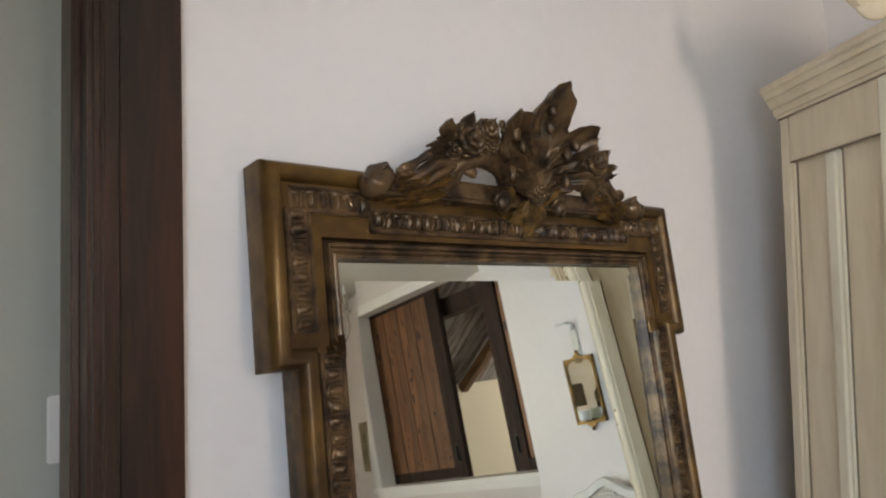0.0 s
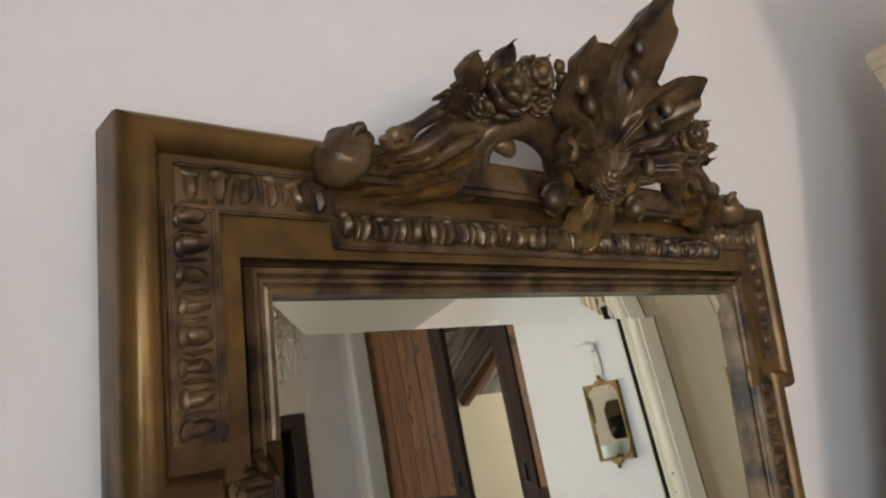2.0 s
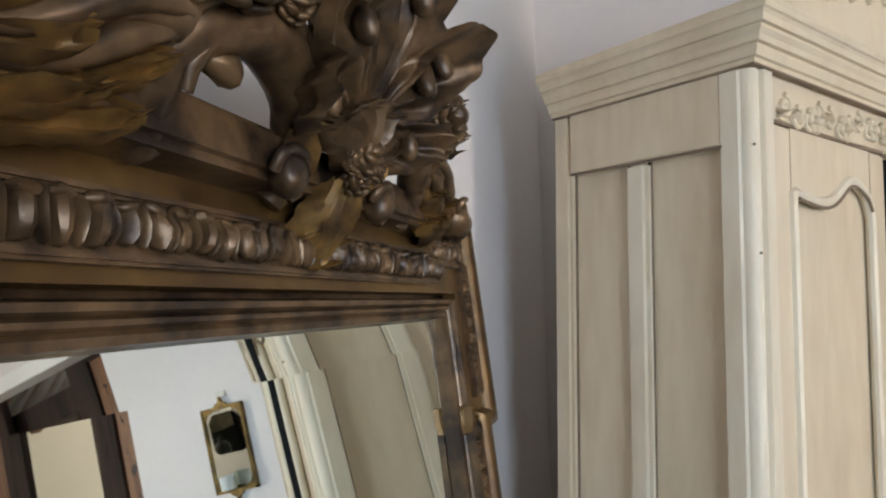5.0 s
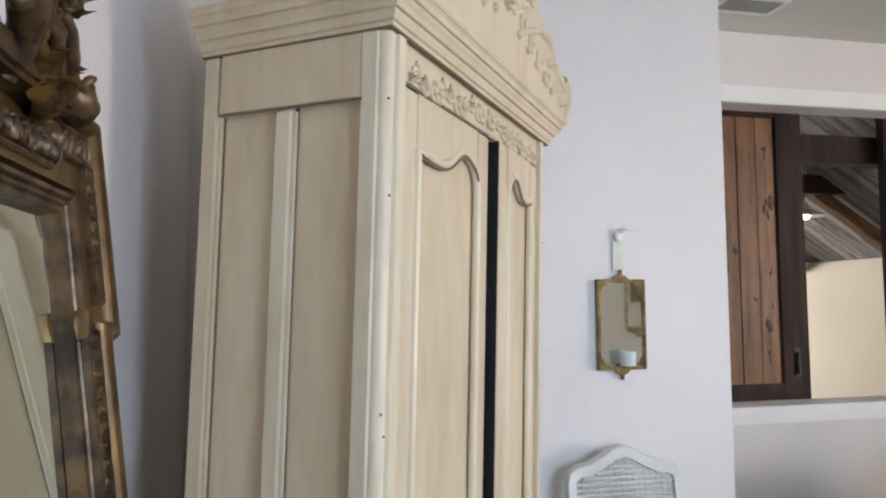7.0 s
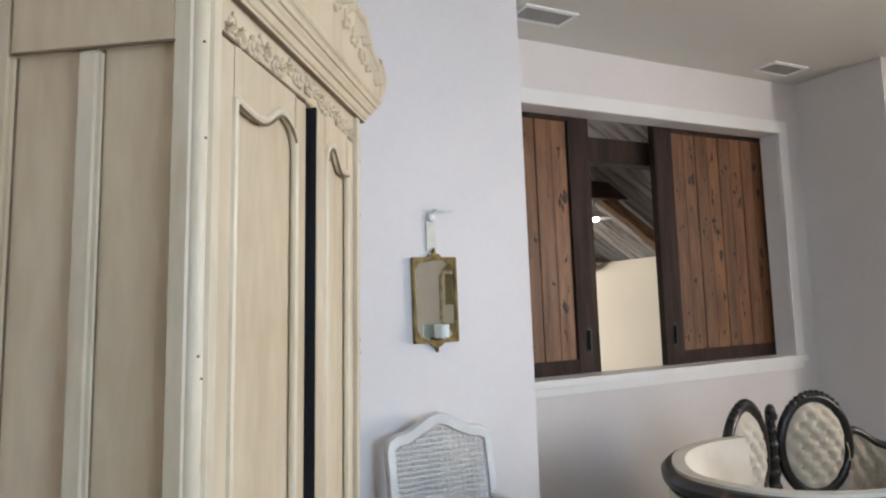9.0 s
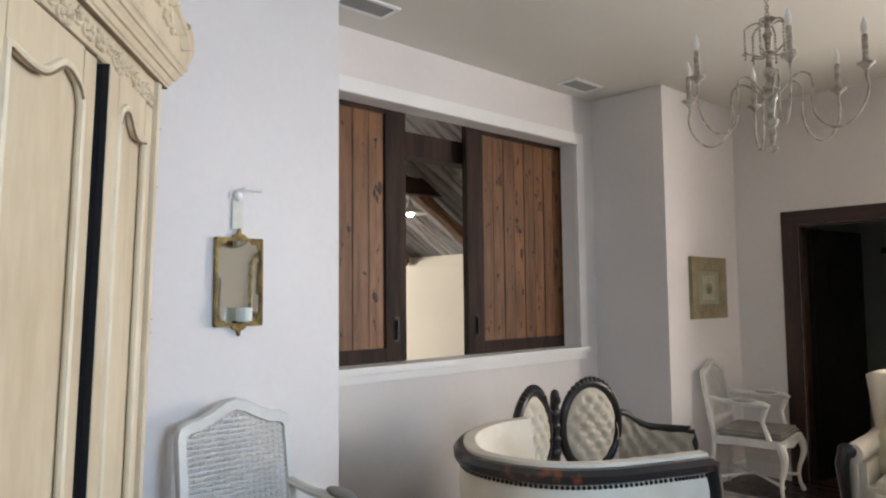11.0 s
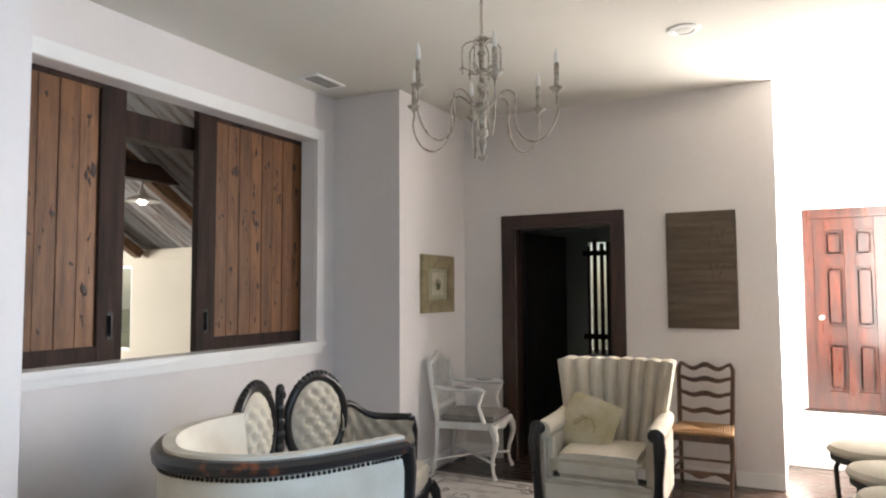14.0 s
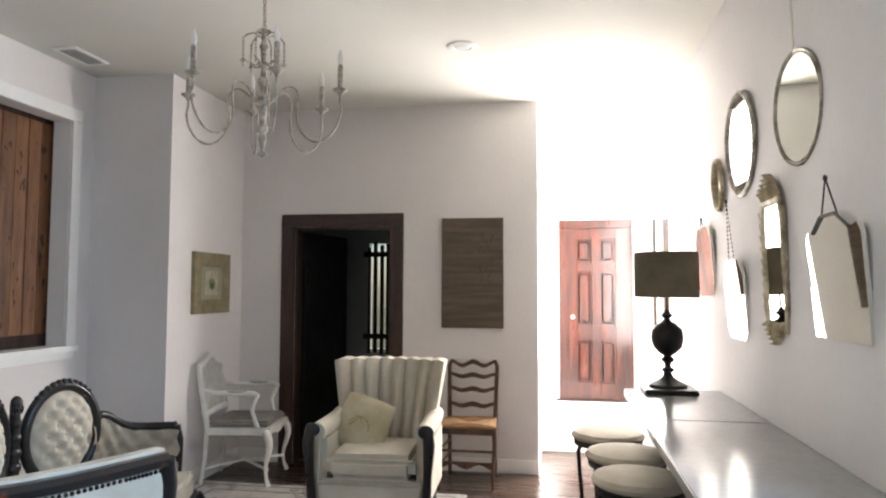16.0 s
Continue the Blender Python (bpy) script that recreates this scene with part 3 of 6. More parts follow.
M_GREYMETAL = mat("grey_metal", (0.42, 0.41, 0.39), 0.5, 0.2, var=0.1)
vent(3.70, -2.95)
vent(3.60, -0.92)
rl = thing("recessed_light", pose(1.143, -3.185, CEIL), "round white recessed ceiling light, switched off", "light")
bm = bmesh.new()
lathe(bm, [(0.055, -0.002), (0.062, -0.012), (0.095, -0.008), (0.1, 0.0)], 32, caps=False)
part("trim_ring", bm, M_TRIM, rl)
part("lens", lathe(bmesh.new(), [(0.056, -0.003), (0.05, -0.008), (0.02, -0.011)], 28), plain("frosted_lens", (0.75, 0.74, 0.7), 0.4), rl)

# ---- the gilded mirror that leans on the north wall ----
LEAN = 6.7
MIR = pose(1.237, 1.245, 0.012, -LEAN, 0.5, -0.5)
gm = thing("leaning_mirror", MIR, "tall antique gilded mirror with carved leafy crest leaning on the wall", "mirror")


TOPZ, EARZ, HW, EW = 1.910, 1.607, 0.474, 0.515
GX, GZ0, GZ1 = 0.392, 0.16, 1.769
# stepped outer moulding with ears at the top
outline = [(-HW, 0.0), (-HW, EARZ), (-EW, EARZ), (-EW, TOPZ), (EW, TOPZ), (EW, EARZ), (HW, EARZ), (HW, 0.0)]
bm = bmesh.new()
prism(bm, outline, 0.034, 0.058)
part("back_board", bm, M_GOLDDK, gm)
bm = bmesh.new()
sweep(bm, [(u, 0.02, v) for u, v in outline], [(0, 0.008), (0.001, 0.016), (0.005, 0.024), (0.010, 0.029), (0.016, 0.031), (0.022, 0.029), (0.027, 0.024), (0.030, 0.017), (0.031, 0.012), (0.042, 0.010), (0.042, -0.02), (0, -0.03)], closed=True, up=(0, -1, 0))
part("outer_moulding", bm, M_GOLD, gm, "bronze-gold rounded outer moulding")
bm = bmesh.new()
box(bm, -HW + 0.02, -GX - 0.03, 0.006, 0.022, 0.03, TOPZ - 0.03)
box(bm, GX + 0.03, HW - 0.02, 0.006, 0.022, 0.03, TOPZ - 0.03)
box(bm, -GX - 0.03, GX + 0.03, 0.006, 0.022, GZ1 + 0.03, TOPZ - 0.03)
box(bm, -GX - 0.03, GX + 0.03, 0.006, 0.022, 0.03, GZ0 - 0.03)
for s in (-1, 1):
    box(bm, min(s * (HW - 0.02), s * (EW - 0.03)), max(s * (HW - 0.02), s * (EW - 0.03)), 0.006, 0.022, EARZ + 0.03, TOPZ - 0.03)
part("flat_panel", bm, M_GOLD, gm, "flat burnished gold panel")


def egg_row(p0, p1, step, size, parent, lobe=(0.31, 0.74)):
    """A row of carved egg-and-dart lobes."""
    p0, p1 = Vector(p0), Vector(p1)
    n = max(2, int((p1 - p0).length / step))
    d = (p1 - p0) / n
    bm = bmesh.new()
    along_x = abs(d.x) > abs(d.z)
    for k in range(n):
        c = p0 + d * (k + 0.5)
        sq = (step * lobe[0], 0.0085, size * lobe[1] * 0.6) if along_x else (size * lobe[1] * 0.6, 0.0085, step * lobe[0])
        ball(bm, c, 1, sq, 8)
        dart = (step * 0.10, 0.0065, size * 0.46) if along_x else (size * 0.46, 0.0065, step * 0.10)
        ball(bm, c + d * 0.5, 1, dart, 8)
        rim = (step * 0.40, 0.005, size * 0.16) if along_x else (size * 0.16, 0.005, step * 0.40)
        off = Vector((0, -0.002, size * 0.36)) if along_x else Vector((-size * 0.36, -0.002, 0))
        ball(bm, c + off, 1, rim, 8)
    for v in bm.verts:
        v.co += noise.noise_vector(v.co * 60) * 0.004
    b = bmesh.new()
    lo = Vector((min(p0.x, p1.x), 0, min(p0.z, p1.z)))
    hi = Vector((max(p0.x, p1.x), 0, max(p0.z, p1.z)))
    if along_x:
        box(b, lo.x, hi.x, 0.003, 0.012, lo.z - size * 0.5, lo.z + size * 0.5)
        box(b, lo.x, hi.x, -0.002, 0.01, lo.z + size * 0.5, lo.z + size * 0.5 + 0.006, 0.002)
        box(b, lo.x, hi.x, -0.002, 0.01, lo.z - size * 0.5 - 0.006, lo.z - size * 0.5, 0.002)
    else:
        box(b, lo.x - size * 0.5, lo.x + size * 0.5, 0.003, 0.012, lo.z, hi.z)
        box(b, lo.x + size * 0.5, lo.x + size * 0.5 + 0.006, -0.002, 0.01, lo.z, hi.z, 0.002)
        box(b, lo.x - size * 0.5 - 0.006, lo.x - size * 0.5, -0.002, 0.01, lo.z, hi.z, 0.002)
    row = part("carved_band", b, M_GOLDDK, parent)
    tagged(part("egg_moulding", bm, M_GOLDDK, row), kind="stuff")


egg_row((-EW + 0.042, 0.004, TOPZ - 0.056), (-0.335, 0.004, TOPZ - 0.056), 0.0215, 0.03, gm)
egg_row((0.335, 0.004, TOPZ - 0.056), (EW - 0.042, 0.004, TOPZ - 0.056), 0.0215, 0.03, gm)
egg_row((-0.335, -0.002, TOPZ - 0.082), (0.335, -0.002, TOPZ - 0.082), 0.020, 0.028, gm)
egg_row((-EW + 0.054, 0.004, EARZ + 0.05), (-EW + 0.054, 0.004, TOPZ - 0.07), 0.0215, 0.03, gm)
egg_row((EW - 0.054, 0.004, EARZ + 0.05), (EW - 0.054, 0.004, TOPZ - 0.07), 0.0215, 0.03, gm)
egg_row((-HW + 0.052, 0.004, 0.1), (-HW + 0.052, 0.004, EARZ + 0.02), 0.0215, 0.03, gm)
egg_row((HW - 0.052, 0.004, 0.1), (HW - 0.052, 0.004, EARZ + 0.02), 0.0215, 0.03, gm)
bm = bmesh.new()
sweep(bm, [(-GX, 0.016, GZ0), (-GX, 0.016, GZ1), (GX, 0.016, GZ1), (GX, 0.016, GZ0)], [(0.004, -0.017), (0.001, -0.017), (0, 0.002), (-0.005, 0.004), (-0.008, 0.002), (-0.010, 0.006), (-0.013, 0.007), (-0.015, 0.004), (-0.017, 0.011), (-0.021, 0.013), (-0.024, 0.004), (-0.024, -0.006)], closed=True, up=(0, -1, 0))
part("inner_moulding", bm, M_GOLDDK, gm, "fine reeded dark inner moulding")
# mirror plate with its bevelled edge
BV = 0.034
plate = part("mirror_plate", boxm(-GX + BV, GX - BV, 0.024, 0.033, GZ0 + BV, GZ1 - BV), M_MIRROR, gm, "old silvered mirror glass", smooth=None)
bm = bmesh.new()
o = [(-GX, GZ0), (-GX, GZ1), (GX, GZ1), (GX, GZ0)]
i_ = [(-GX + BV, GZ0 + BV), (-GX + BV, GZ1 - BV), (GX - BV, GZ1 - BV), (GX - BV, GZ0 + BV)]
vo, vi = [bm.verts.new((u, 0.0268, v)) for u, v in o], [bm.verts.new((u, 0.024, v)) for u, v in i_]
for k in range(4):
    bm.faces.new((vo[k], vo[(k + 1) % 4], vi[(k + 1) % 4], vi[k]))
part("bevel", bm, M_MIRROR, gm, "bevelled mirror edge", smooth=None)


def leaf_blade(bm, base, tip, width, bulge=0.03, curl_=0.03, ridges=3, n=12, side=None):
    """A carved acanthus leaf: a ridged, cupped blade with lobed edges whose blunt tip rolls forward (-y)."""
    base, tip = Vector(base), Vector(tip)
    d = tip - base
    f = Vector((0, -1, 0))
    s = d.cross(f).normalized()
    dh = d.normalized()
    m = 2 * ridges + 5
    rows = []
    roll = min(0.24 * width, 1.2 * curl_)
    for a in range(n + 1):
        t = a / n
        if t < 0.76:
            q = t / 0.76
            c = base + d * (0.9 * q) + f * (bulge * math.sin(math.pi * 0.7 * q))
        else:
            th = (t - 0.76) / 0.24 * radians(150)
            c = base + d * 0.9 + f * (bulge * math.sin(math.pi * 0.7)) + dh * roll * math.sin(th) + f * roll * (1 - math.cos(th))
        w = width * (0.42 + 0.62 * math.sin(math.pi * min(1, 0.08 + t * 0.78))) * (1 - 0.16 * abs(math.sin(3.0 * math.pi * t))) * math.sqrt(max(0.12, 1 - t ** 7))
        row_ = []
        for b in range(m):
            q = 2 * b / (m - 1) - 1
            row_.append(bm.verts.new(c + s * q * w * 0.5 + f * (0.0055 * math.cos(q * math.pi * (ridges + 0.5)) - 0.016 * q * q * (width / 0.06))))
        rows.append(row_)
    back = [[bm.verts.new(v.co - f * 0.012) for v in r_] for r_ in rows]
    for a in range(n):
        for b in range(m - 1):
            bm.faces.new((rows[a][b], rows[a][b + 1], rows[a + 1][b + 1], rows[a + 1][b]))
            bm.faces.new((back[a][b], back[a + 1][b], back[a + 1][b + 1], back[a][b + 1]))
        bm.faces.new((rows[a][0], rows[a + 1][0], back[a + 1][0], back[a][0]))
        bm.faces.new((rows[a][-1], back[a][-1], back[a + 1][-1], rows[a + 1][-1]))
    for b in range(m - 1):
        bm.faces.new((rows[0][b], back[0][b], back[0][b + 1], rows[0][b + 1]))
        bm.faces.new((rows[-1][b], rows[-1][b + 1], back[-1][b + 1], back[-1][b]))
    return bm


def rose(bm, c, r, seed):
    """A carved flower: rings of small cupped petals round a bud."""
    rg = random.Random(seed)
    c = Vector(c)
    ball(bm, c + Vector((0, -0.25 * r, 0)), r * 0.30, (1, 1, 1), 8)
    for rr, k, size, back in ((0.42, 5, 0.30, -0.12), (0.78, 8, 0.28, 0.12), (0.95, 9, 0.22, 0.4)):
        ph = rg.uniform(0, 6)
        for a in range(k):
            an = ph + 2 * math.pi * a / k + rg.uniform(-0.15, 0.15)
            p = c + Vector((math.cos(an) * r * rr, back * r, math.sin(an) * r * rr))
            mt = Matrix.Translation(p) @ Matrix.Rotation(-an, 4, 'Y') @ Matrix.Rotation(radians(25), 4, 'Z') @ Matrix.Diagonal((r * size * 0.6, r * size * 1.1, r * size * 1.25, 1))
            bmesh.ops.create_uvsphere(bm, u_segments=8, v_segments=6, radius=1, matrix=mt)
    ball(bm, c + Vector((0, 0.3 * r, 0)), r * 0.85, (1, 0.5, 1), 10)
    return bm


def carved_fan(bm, foot, lobes, place):
    """A cupped shell of acanthus lobes (angle, reach, half width in degrees) with ribs running to a foot."""
    na, nr = 150, 18
    a0, a1 = lobes[0][0] - lobes[0][2] * 0.95, lobes[-1][0] + lobes[-1][2] * 0.95
    front, rear = [], []
    for i in range(na + 1):
        th = a0 + (a1 - a0) * i / na
        best, bc, bw = 0.0, 0.0, 1.0
        for c, reach, hw in lobes:
            q = abs(th - c) / hw
            if q < 1.0:
                e = reach * (0.60 + 0.40 * (1 - q ** 1.3) ** 0.75)
                if e > best:
                    best, bc, bw = e, (th - c) / hw, hw
        best = max(best, 0.115 if abs(th) < 40 else 0.06)
        f_, b_ = [], []
        for k in range(nr + 1):
            t = k / nr
            rad = 0.012 + (best - 0.012) * t
            spread = 0.30 + 0.70 * t ** 0.55
            a = radians(th * spread)
            rib = 0.0075 * math.cos(bc * math.pi * 4) * (1 - 0.5 * t)
            cup = 0.020 * math.sin(math.pi * 0.62 * t) + 0.030 * max(0, t - 0.72) / 0.28 * (0.4 + 0.6 * (1 - bc * bc))
            groove = -0.013 * abs(bc) ** 4
            scoop = -0.012 * math.exp(-((t - 0.72) / 0.14) ** 2) * (1 - bc * bc)
            p = (foot[0] + rad * math.sin(a), foot[1] + cup + rib + groove + scoop, foot[2] + rad * math.cos(a))
            f_.append(bm.verts.new(place(*p)))
            b_.append(bm.verts.new(place(p[0] * 0.985, p[1] - 0.016, p[2] * 0.99)))
        front.append(f_)
        rear.append(b_)
    for i in range(na):
        for k in range(nr):
            bm.faces.new((front[i][k], front[i + 1][k], front[i + 1][k + 1], front[i][k + 1]))
            bm.faces.new((rear[i][k], rear[i][k + 1], rear[i + 1][k + 1], rear[i + 1][k]))
        bm.faces.new((front[i][nr], front[i + 1][nr], rear[i + 1][nr], rear[i][nr]))
    for i in (0, na):
        for k in range(nr):
            bm.faces.new((front[i][k], front[i][k + 1], rear[i][k + 1], rear[i][k]))
    return bm


# carved crest, set on the head of the frame and leaning forward
C0 = TOPZ - 0.03


def cp(u, w, v):
    """A point of the crest: across, forward and up from the frame's head, along its forward lean."""
    return Vector((u * 0.97 + 0.005 - v * 0.2, -0.016 - w - v * 0.5, C0 + v * 0.68))


parts_dark, parts_gilt = bmesh.new(), bmesh.new()
for s in (-1, 1):
    # C-scroll arch with a hole under it, its outer end curling in
    pts = [cp(s * (0.122 + 0.076 * math.cos(radians(a))), 0.0, 0.012 + 0.073 * math.sin(radians(a))) for a in range(-25, 216, 12)]
    tube(parts_dark, pts, [0.012 + 0.008 * math.sin(math.pi * k / (len(pts) - 1)) for k in range(len(pts))], 10)
    pts = [cp(s * (0.122 + 0.066 * math.cos(radians(a))), 0.017, 0.012 + 0.063 * math.sin(radians(a))) for a in range(5, 190, 12)]
    tube(parts_dark, pts, 0.0045, 8)
    pts = [cp(s * (0.122 + 0.087 * math.cos(radians(a))), 0.012, 0.012 + 0.084 * math.sin(radians(a))) for a in range(5, 175, 12)]
    tube(parts_dark, pts, 0.005, 8)
    ball(parts_dark, cp(s * 0.152, 0.006, 0.048), 0.011, (1.3, 1, 0.9))
    # broad leaf running from the arch out to the knob
    pts = [cp(s * (0.195 + 0.12 * t), 0.006, 0.06 - 0.052 * t + 0.010 * math.sin(t * 6)) for t in [k / 14 for k in range(15)]]
    tube(parts_dark, pts, [0.015 - 0.006 * k / 14 for k in range(15)], 10)
    for q in range(4):
        pts = [cp(s * (0.20 + 0.10 * t), 0.02 - 0.004 * q, 0.058 - 0.018 * q - 0.045 * t * (1 - 0.12 * q) + 0.008 * math.sin(t * 5 + q)) for t in [k / 8 for k in range(9)]]
        tube(parts_dark if q < 2 else parts_gilt, pts, [0.007 * math.sin(math.pi * (0.12 + 0.8 * k / 8)) + 0.0015 for k in range(9)], 8)
    # rounded knob with a curled end
    pts = [cp(s * (0.352 + 0.004 * math.sin(k)), 0.010 - 0.0008 * k, -0.020 + 0.0075 * k) for k in range(8)]
    tube(parts_dark, pts, [0.014, 0.020, 0.024, 0.026, 0.0265, 0.025, 0.021, 0.013], 14)
    tube(parts_dark, [cp(s * (0.338 + p.x), 0.018, p.z + 0.022) for p in curl((0, 0), 0.013, 1.1, 90, 16, 0.25, s)], 0.005, 8)
    # upper open stem from the flowers to the side scroll
    tube(parts_dark, [cp(s * (0.20 + 0.085 * t), 0.0, 0.108 - 0.066 * t) for t in (0, 0.25, 0.5, 0.75, 1)], [0.008, 0.006, 0.0075, 0.006, 0.009], 8)
    tube(parts_dark, [cp(s * (0.292 + p.x), 0.004, p.z + 0.037) for p in curl((0, 0), 0.012, 1.0, 0, 14, 0.3, s)], 0.007, 8)
    leaf_blade(parts_dark, cp(s * 0.205, 0.0, 0.10), cp(s * 0.245, 0.006, 0.085), 0.022, 0.008, 0.01, 1, 8)
    # gilded leaves at the foot of the scroll
    for u0, v0, u1, v1, w_ in ((0.335, -0.004, 0.262, 0.018, 0.026), (0.322, -0.02, 0.25, -0.006, 0.026), (0.30, -0.03, 0.222, -0.012, 0.024), (0.268, -0.006, 0.215, 0.022, 0.022)):
        leaf_blade(parts_gilt, cp(s * u0, 0.004, v0), cp(s * u1, 0.016, v1), w_, 0.012, 0.010, 2, 10)
    leaf_blade(parts_gilt, cp(s * 0.045, 0.02, -0.012), cp(s * 0.066, 0.014, 0.03), 0.022, 0.008, 0.008, 2, 8)
    # flower cluster with leaves behind
    rose(parts_dark, cp(s * 0.172, 0.024, 0.108), 0.031, 3 + s)
    rose(parts_dark, cp(s * 0.132, 0.020, 0.132), 0.022, 7 + s)
    rose(parts_dark, cp(s * 0.203, 0.012, 0.084), 0.018, 11 + s)
    rose(parts_dark, cp(s * 0.168, 0.012, 0.134), 0.016, 15 + s)
    rose(parts_dark, cp(s * 0.122, 0.020, 0.105), 0.017, 19 + s)
    for k in range(6):
        ball(parts_dark, cp(s * (0.092 + 0.006 * (k % 3)), 0.02, 0.088 + 0.012 * k), 0.0075, (1, 0.9, 1), 8)
    for u0, v0, u1, v1, w_ in ((0.155, 0.118, 0.170, 0.164, 0.034), (0.19, 0.10, 0.214, 0.142, 0.032), (0.125, 0.132, 0.12, 0.156, 0.028)):
        leaf_blade(parts_dark, cp(s * u0, 0.0, v0), cp(s * u1, 0.0, v1), w_, 0.010, 0.003, 2, 10)
    leaf_blade(parts_dark, cp(s * 0.195, 0.0, 0.075), cp(s * 0.232, 0.004, 0.10), 0.03, 0.012, 0.02, 2, 10)
    leaf_blade(parts_dark, cp(s * 0.20, 0.0, 0.05), cp(s * 0.236, 0.0, 0.055), 0.026, 0.012, 0.02, 2, 10)
# fan of acanthus lobes in the middle, beaded in the hollows
carved_fan(parts_dark, (0.0, 0.014, 0.02), ((-74, 0.12, 20), (-38, 0.178, 22), (0, 0.216, 21), (38, 0.178, 22), (74, 0.12, 20)), cp)
for a, rad in ((-72, 0.08), (-37, 0.135), (-37, 0.105), (37, 0.105), (37, 0.135), (72, 0.08), (0, 0.17), (0, 0.135)):
    ball(parts_dark, cp(rad * math.sin(radians(a)), 0.036, 0.02 + rad * math.cos(radians(a))), 0.0105, (0.8, 0.8, 1.35), 10)
# carved mask of leaves at the foot of the fan
for k in range(7):
    a = -75 + 25 * k
    leaf_blade(parts_dark, cp(0.012 * math.sin(radians(a)), 0.034, 0.012), cp(0.055 * math.sin(radians(a)), 0.026, 0.022 + 0.036 * math.cos(radians(a))), 0.026, 0.012, 0.014, 1, 8)
for u, v, r_ in ((0.0, 0.018, 0.015), (-0.022, 0.008, 0.009), (0.022, 0.008, 0.009), (0.0, -0.006, 0.012)):
    rose(parts_dark, cp(u, 0.04, v), r_ * 1.25, int(900 * r_))
for s in (-1, 1):
    ball(parts_dark, cp(s * 0.080, 0.026, -0.016), 0.0155, (1, 0.9, 1.1))
    tube(parts_dark, [cp(s * 0.080 + 0.019 * math.cos(radians(a)), 0.026, -0.016 + 0.021 * math.sin(radians(a))) for a in range(-60, 200, 20)], 0.0045, 8)
leaf_blade(parts_gilt, cp(0.0, 0.03, -0.01), cp(0.0, 0.02, -0.095), 0.036, 0.016, 0.012)
leaf_blade(parts_gilt, cp(-0.018, 0.03, -0.01), cp(-0.03, 0.015, -0.065), 0.024, 0.012, 0.012, 2)
leaf_blade(parts_gilt, cp(0.018, 0.03, -0.01), cp(0.03, 0.015, -0.065), 0.024, 0.012, 0.012, 2)
for v in parts_dark.verts:
    v.co += noise.noise_vector(v.co * 55) * 0.003 + noise.noise_vector(v.co * 140) * 0.0012
for v in parts_gilt.verts:
    v.co += noise.noise_vector(v.co * 70) * 0.003 + noise.noise_vector(v.co * 160) * 0.0014
part("crest", parts_dark, M_GOLDDK, gm, "dark bronze carved acanthus crest with flowers", 70)
part("gilded_leaves", parts_gilt, M_GILT, gm, "brighter gilded carved leaves", 70)
bm = bmesh.new()
box(bm, -0.335, 0.335, -0.03, 0.03, TOPZ - 0.045, TOPZ - 0.008, 0.006)
part("crest_base", bm, M_GOLDDK, gm)
for s in (-1, 1):
    bm = bmesh.new()
    for k in range(4):
        leaf_blade(bm, (s * (HW - 0.075), 0.006, EARZ + 0.012), (s * (HW - 0.075) + s * 0.034 * math.cos(0.5 * k), 0.006, EARZ + 0.012 + 0.034 * math.sin(0.5 * k)), 0.013, 0.003, 0.003, 1, 6)
    part("corner_leaf", bm, M_GOLD, gm)

# ---- cream armoire standing across the corner ----
ARM = pose(1.99, 1.087, 0.02, 1.15, 1.37, -36.8)
AW, AD, AZ = 1.011, 0.461, 2.15
ar = thing("armoire", ARM, "cream antiqued French armoire with carved cornice, one door ajar", "wardrobe")
part("back", boxm(0.02, AW - 0.02, AD - 0.02, AD, 0.1, AZ), M_ARM, ar)
# solid black block in place of the shade inside
part("inside", boxm(0.06, AW - 0.06, 0.06, AD - 0.021, 0.12, AZ - 0.02), M_BLACK, ar, "black block painted as the shaded inside behind the doors")


def side_frame(x0, x1, out):
    """One panelled side: posts, rails, a middle stile and two recessed panels."""
    part("side_rail", boxm(x0, x1, 0.0625, AD - 0.0505, 2.018, AZ, 0.002), M_ARM, ar)
    part("side_rail", boxm(x0, x1, 0.0625, AD - 0.0505, 0.12, 0.26, 0.002), M_ARM, ar)
    part("back_post", boxm(x0, x1, AD - 0.05, AD, 0.0, AZ, 0.008), M_ARM, ar)
    part("middle_stile", boxm(x0, x1, 0.218, 0.268, 0.26, 2.017, 0.009), M_ARMLT, ar)
    # brown strips that put the shading along stile and panel edges into colour
    for ya in (0.2165, 0.2675, 0.064, AD - 0.053):
        xa = x0 + 0.016 if out < 0 else x1 - 0.021
        part("glaze_in_joint", boxm(xa, xa + 0.005, ya, ya + 0.003, 0.262, 2.015), M_ARMDARK, ar)
    xi0, xi1 = (x0 + 0.02, x1) if out < 0 else (x0, x1 - 0.02)
    part("side_panel", boxm(xi0, xi1, 0.055, 0.219, 0.255, 2.02), M_ARM, ar)
    part("side_panel", boxm(xi0, xi1, 0.267, AD - 0.049, 0.255, 2.02), M_ARM, ar)
    xe = x0 if out < 0 else x1
    part("glazed_line", boxm(xe - 0.0015 if out < 0 else xe - 0.004, xe + 0.004 if out < 0 else xe + 0.0015, 0.06, AD - 0.051, 2.0135, 2.0175), M_ARMDARK, ar)


side_frame(0.0, 0.03, -1)
side_frame(AW - 0.03, AW, 1)


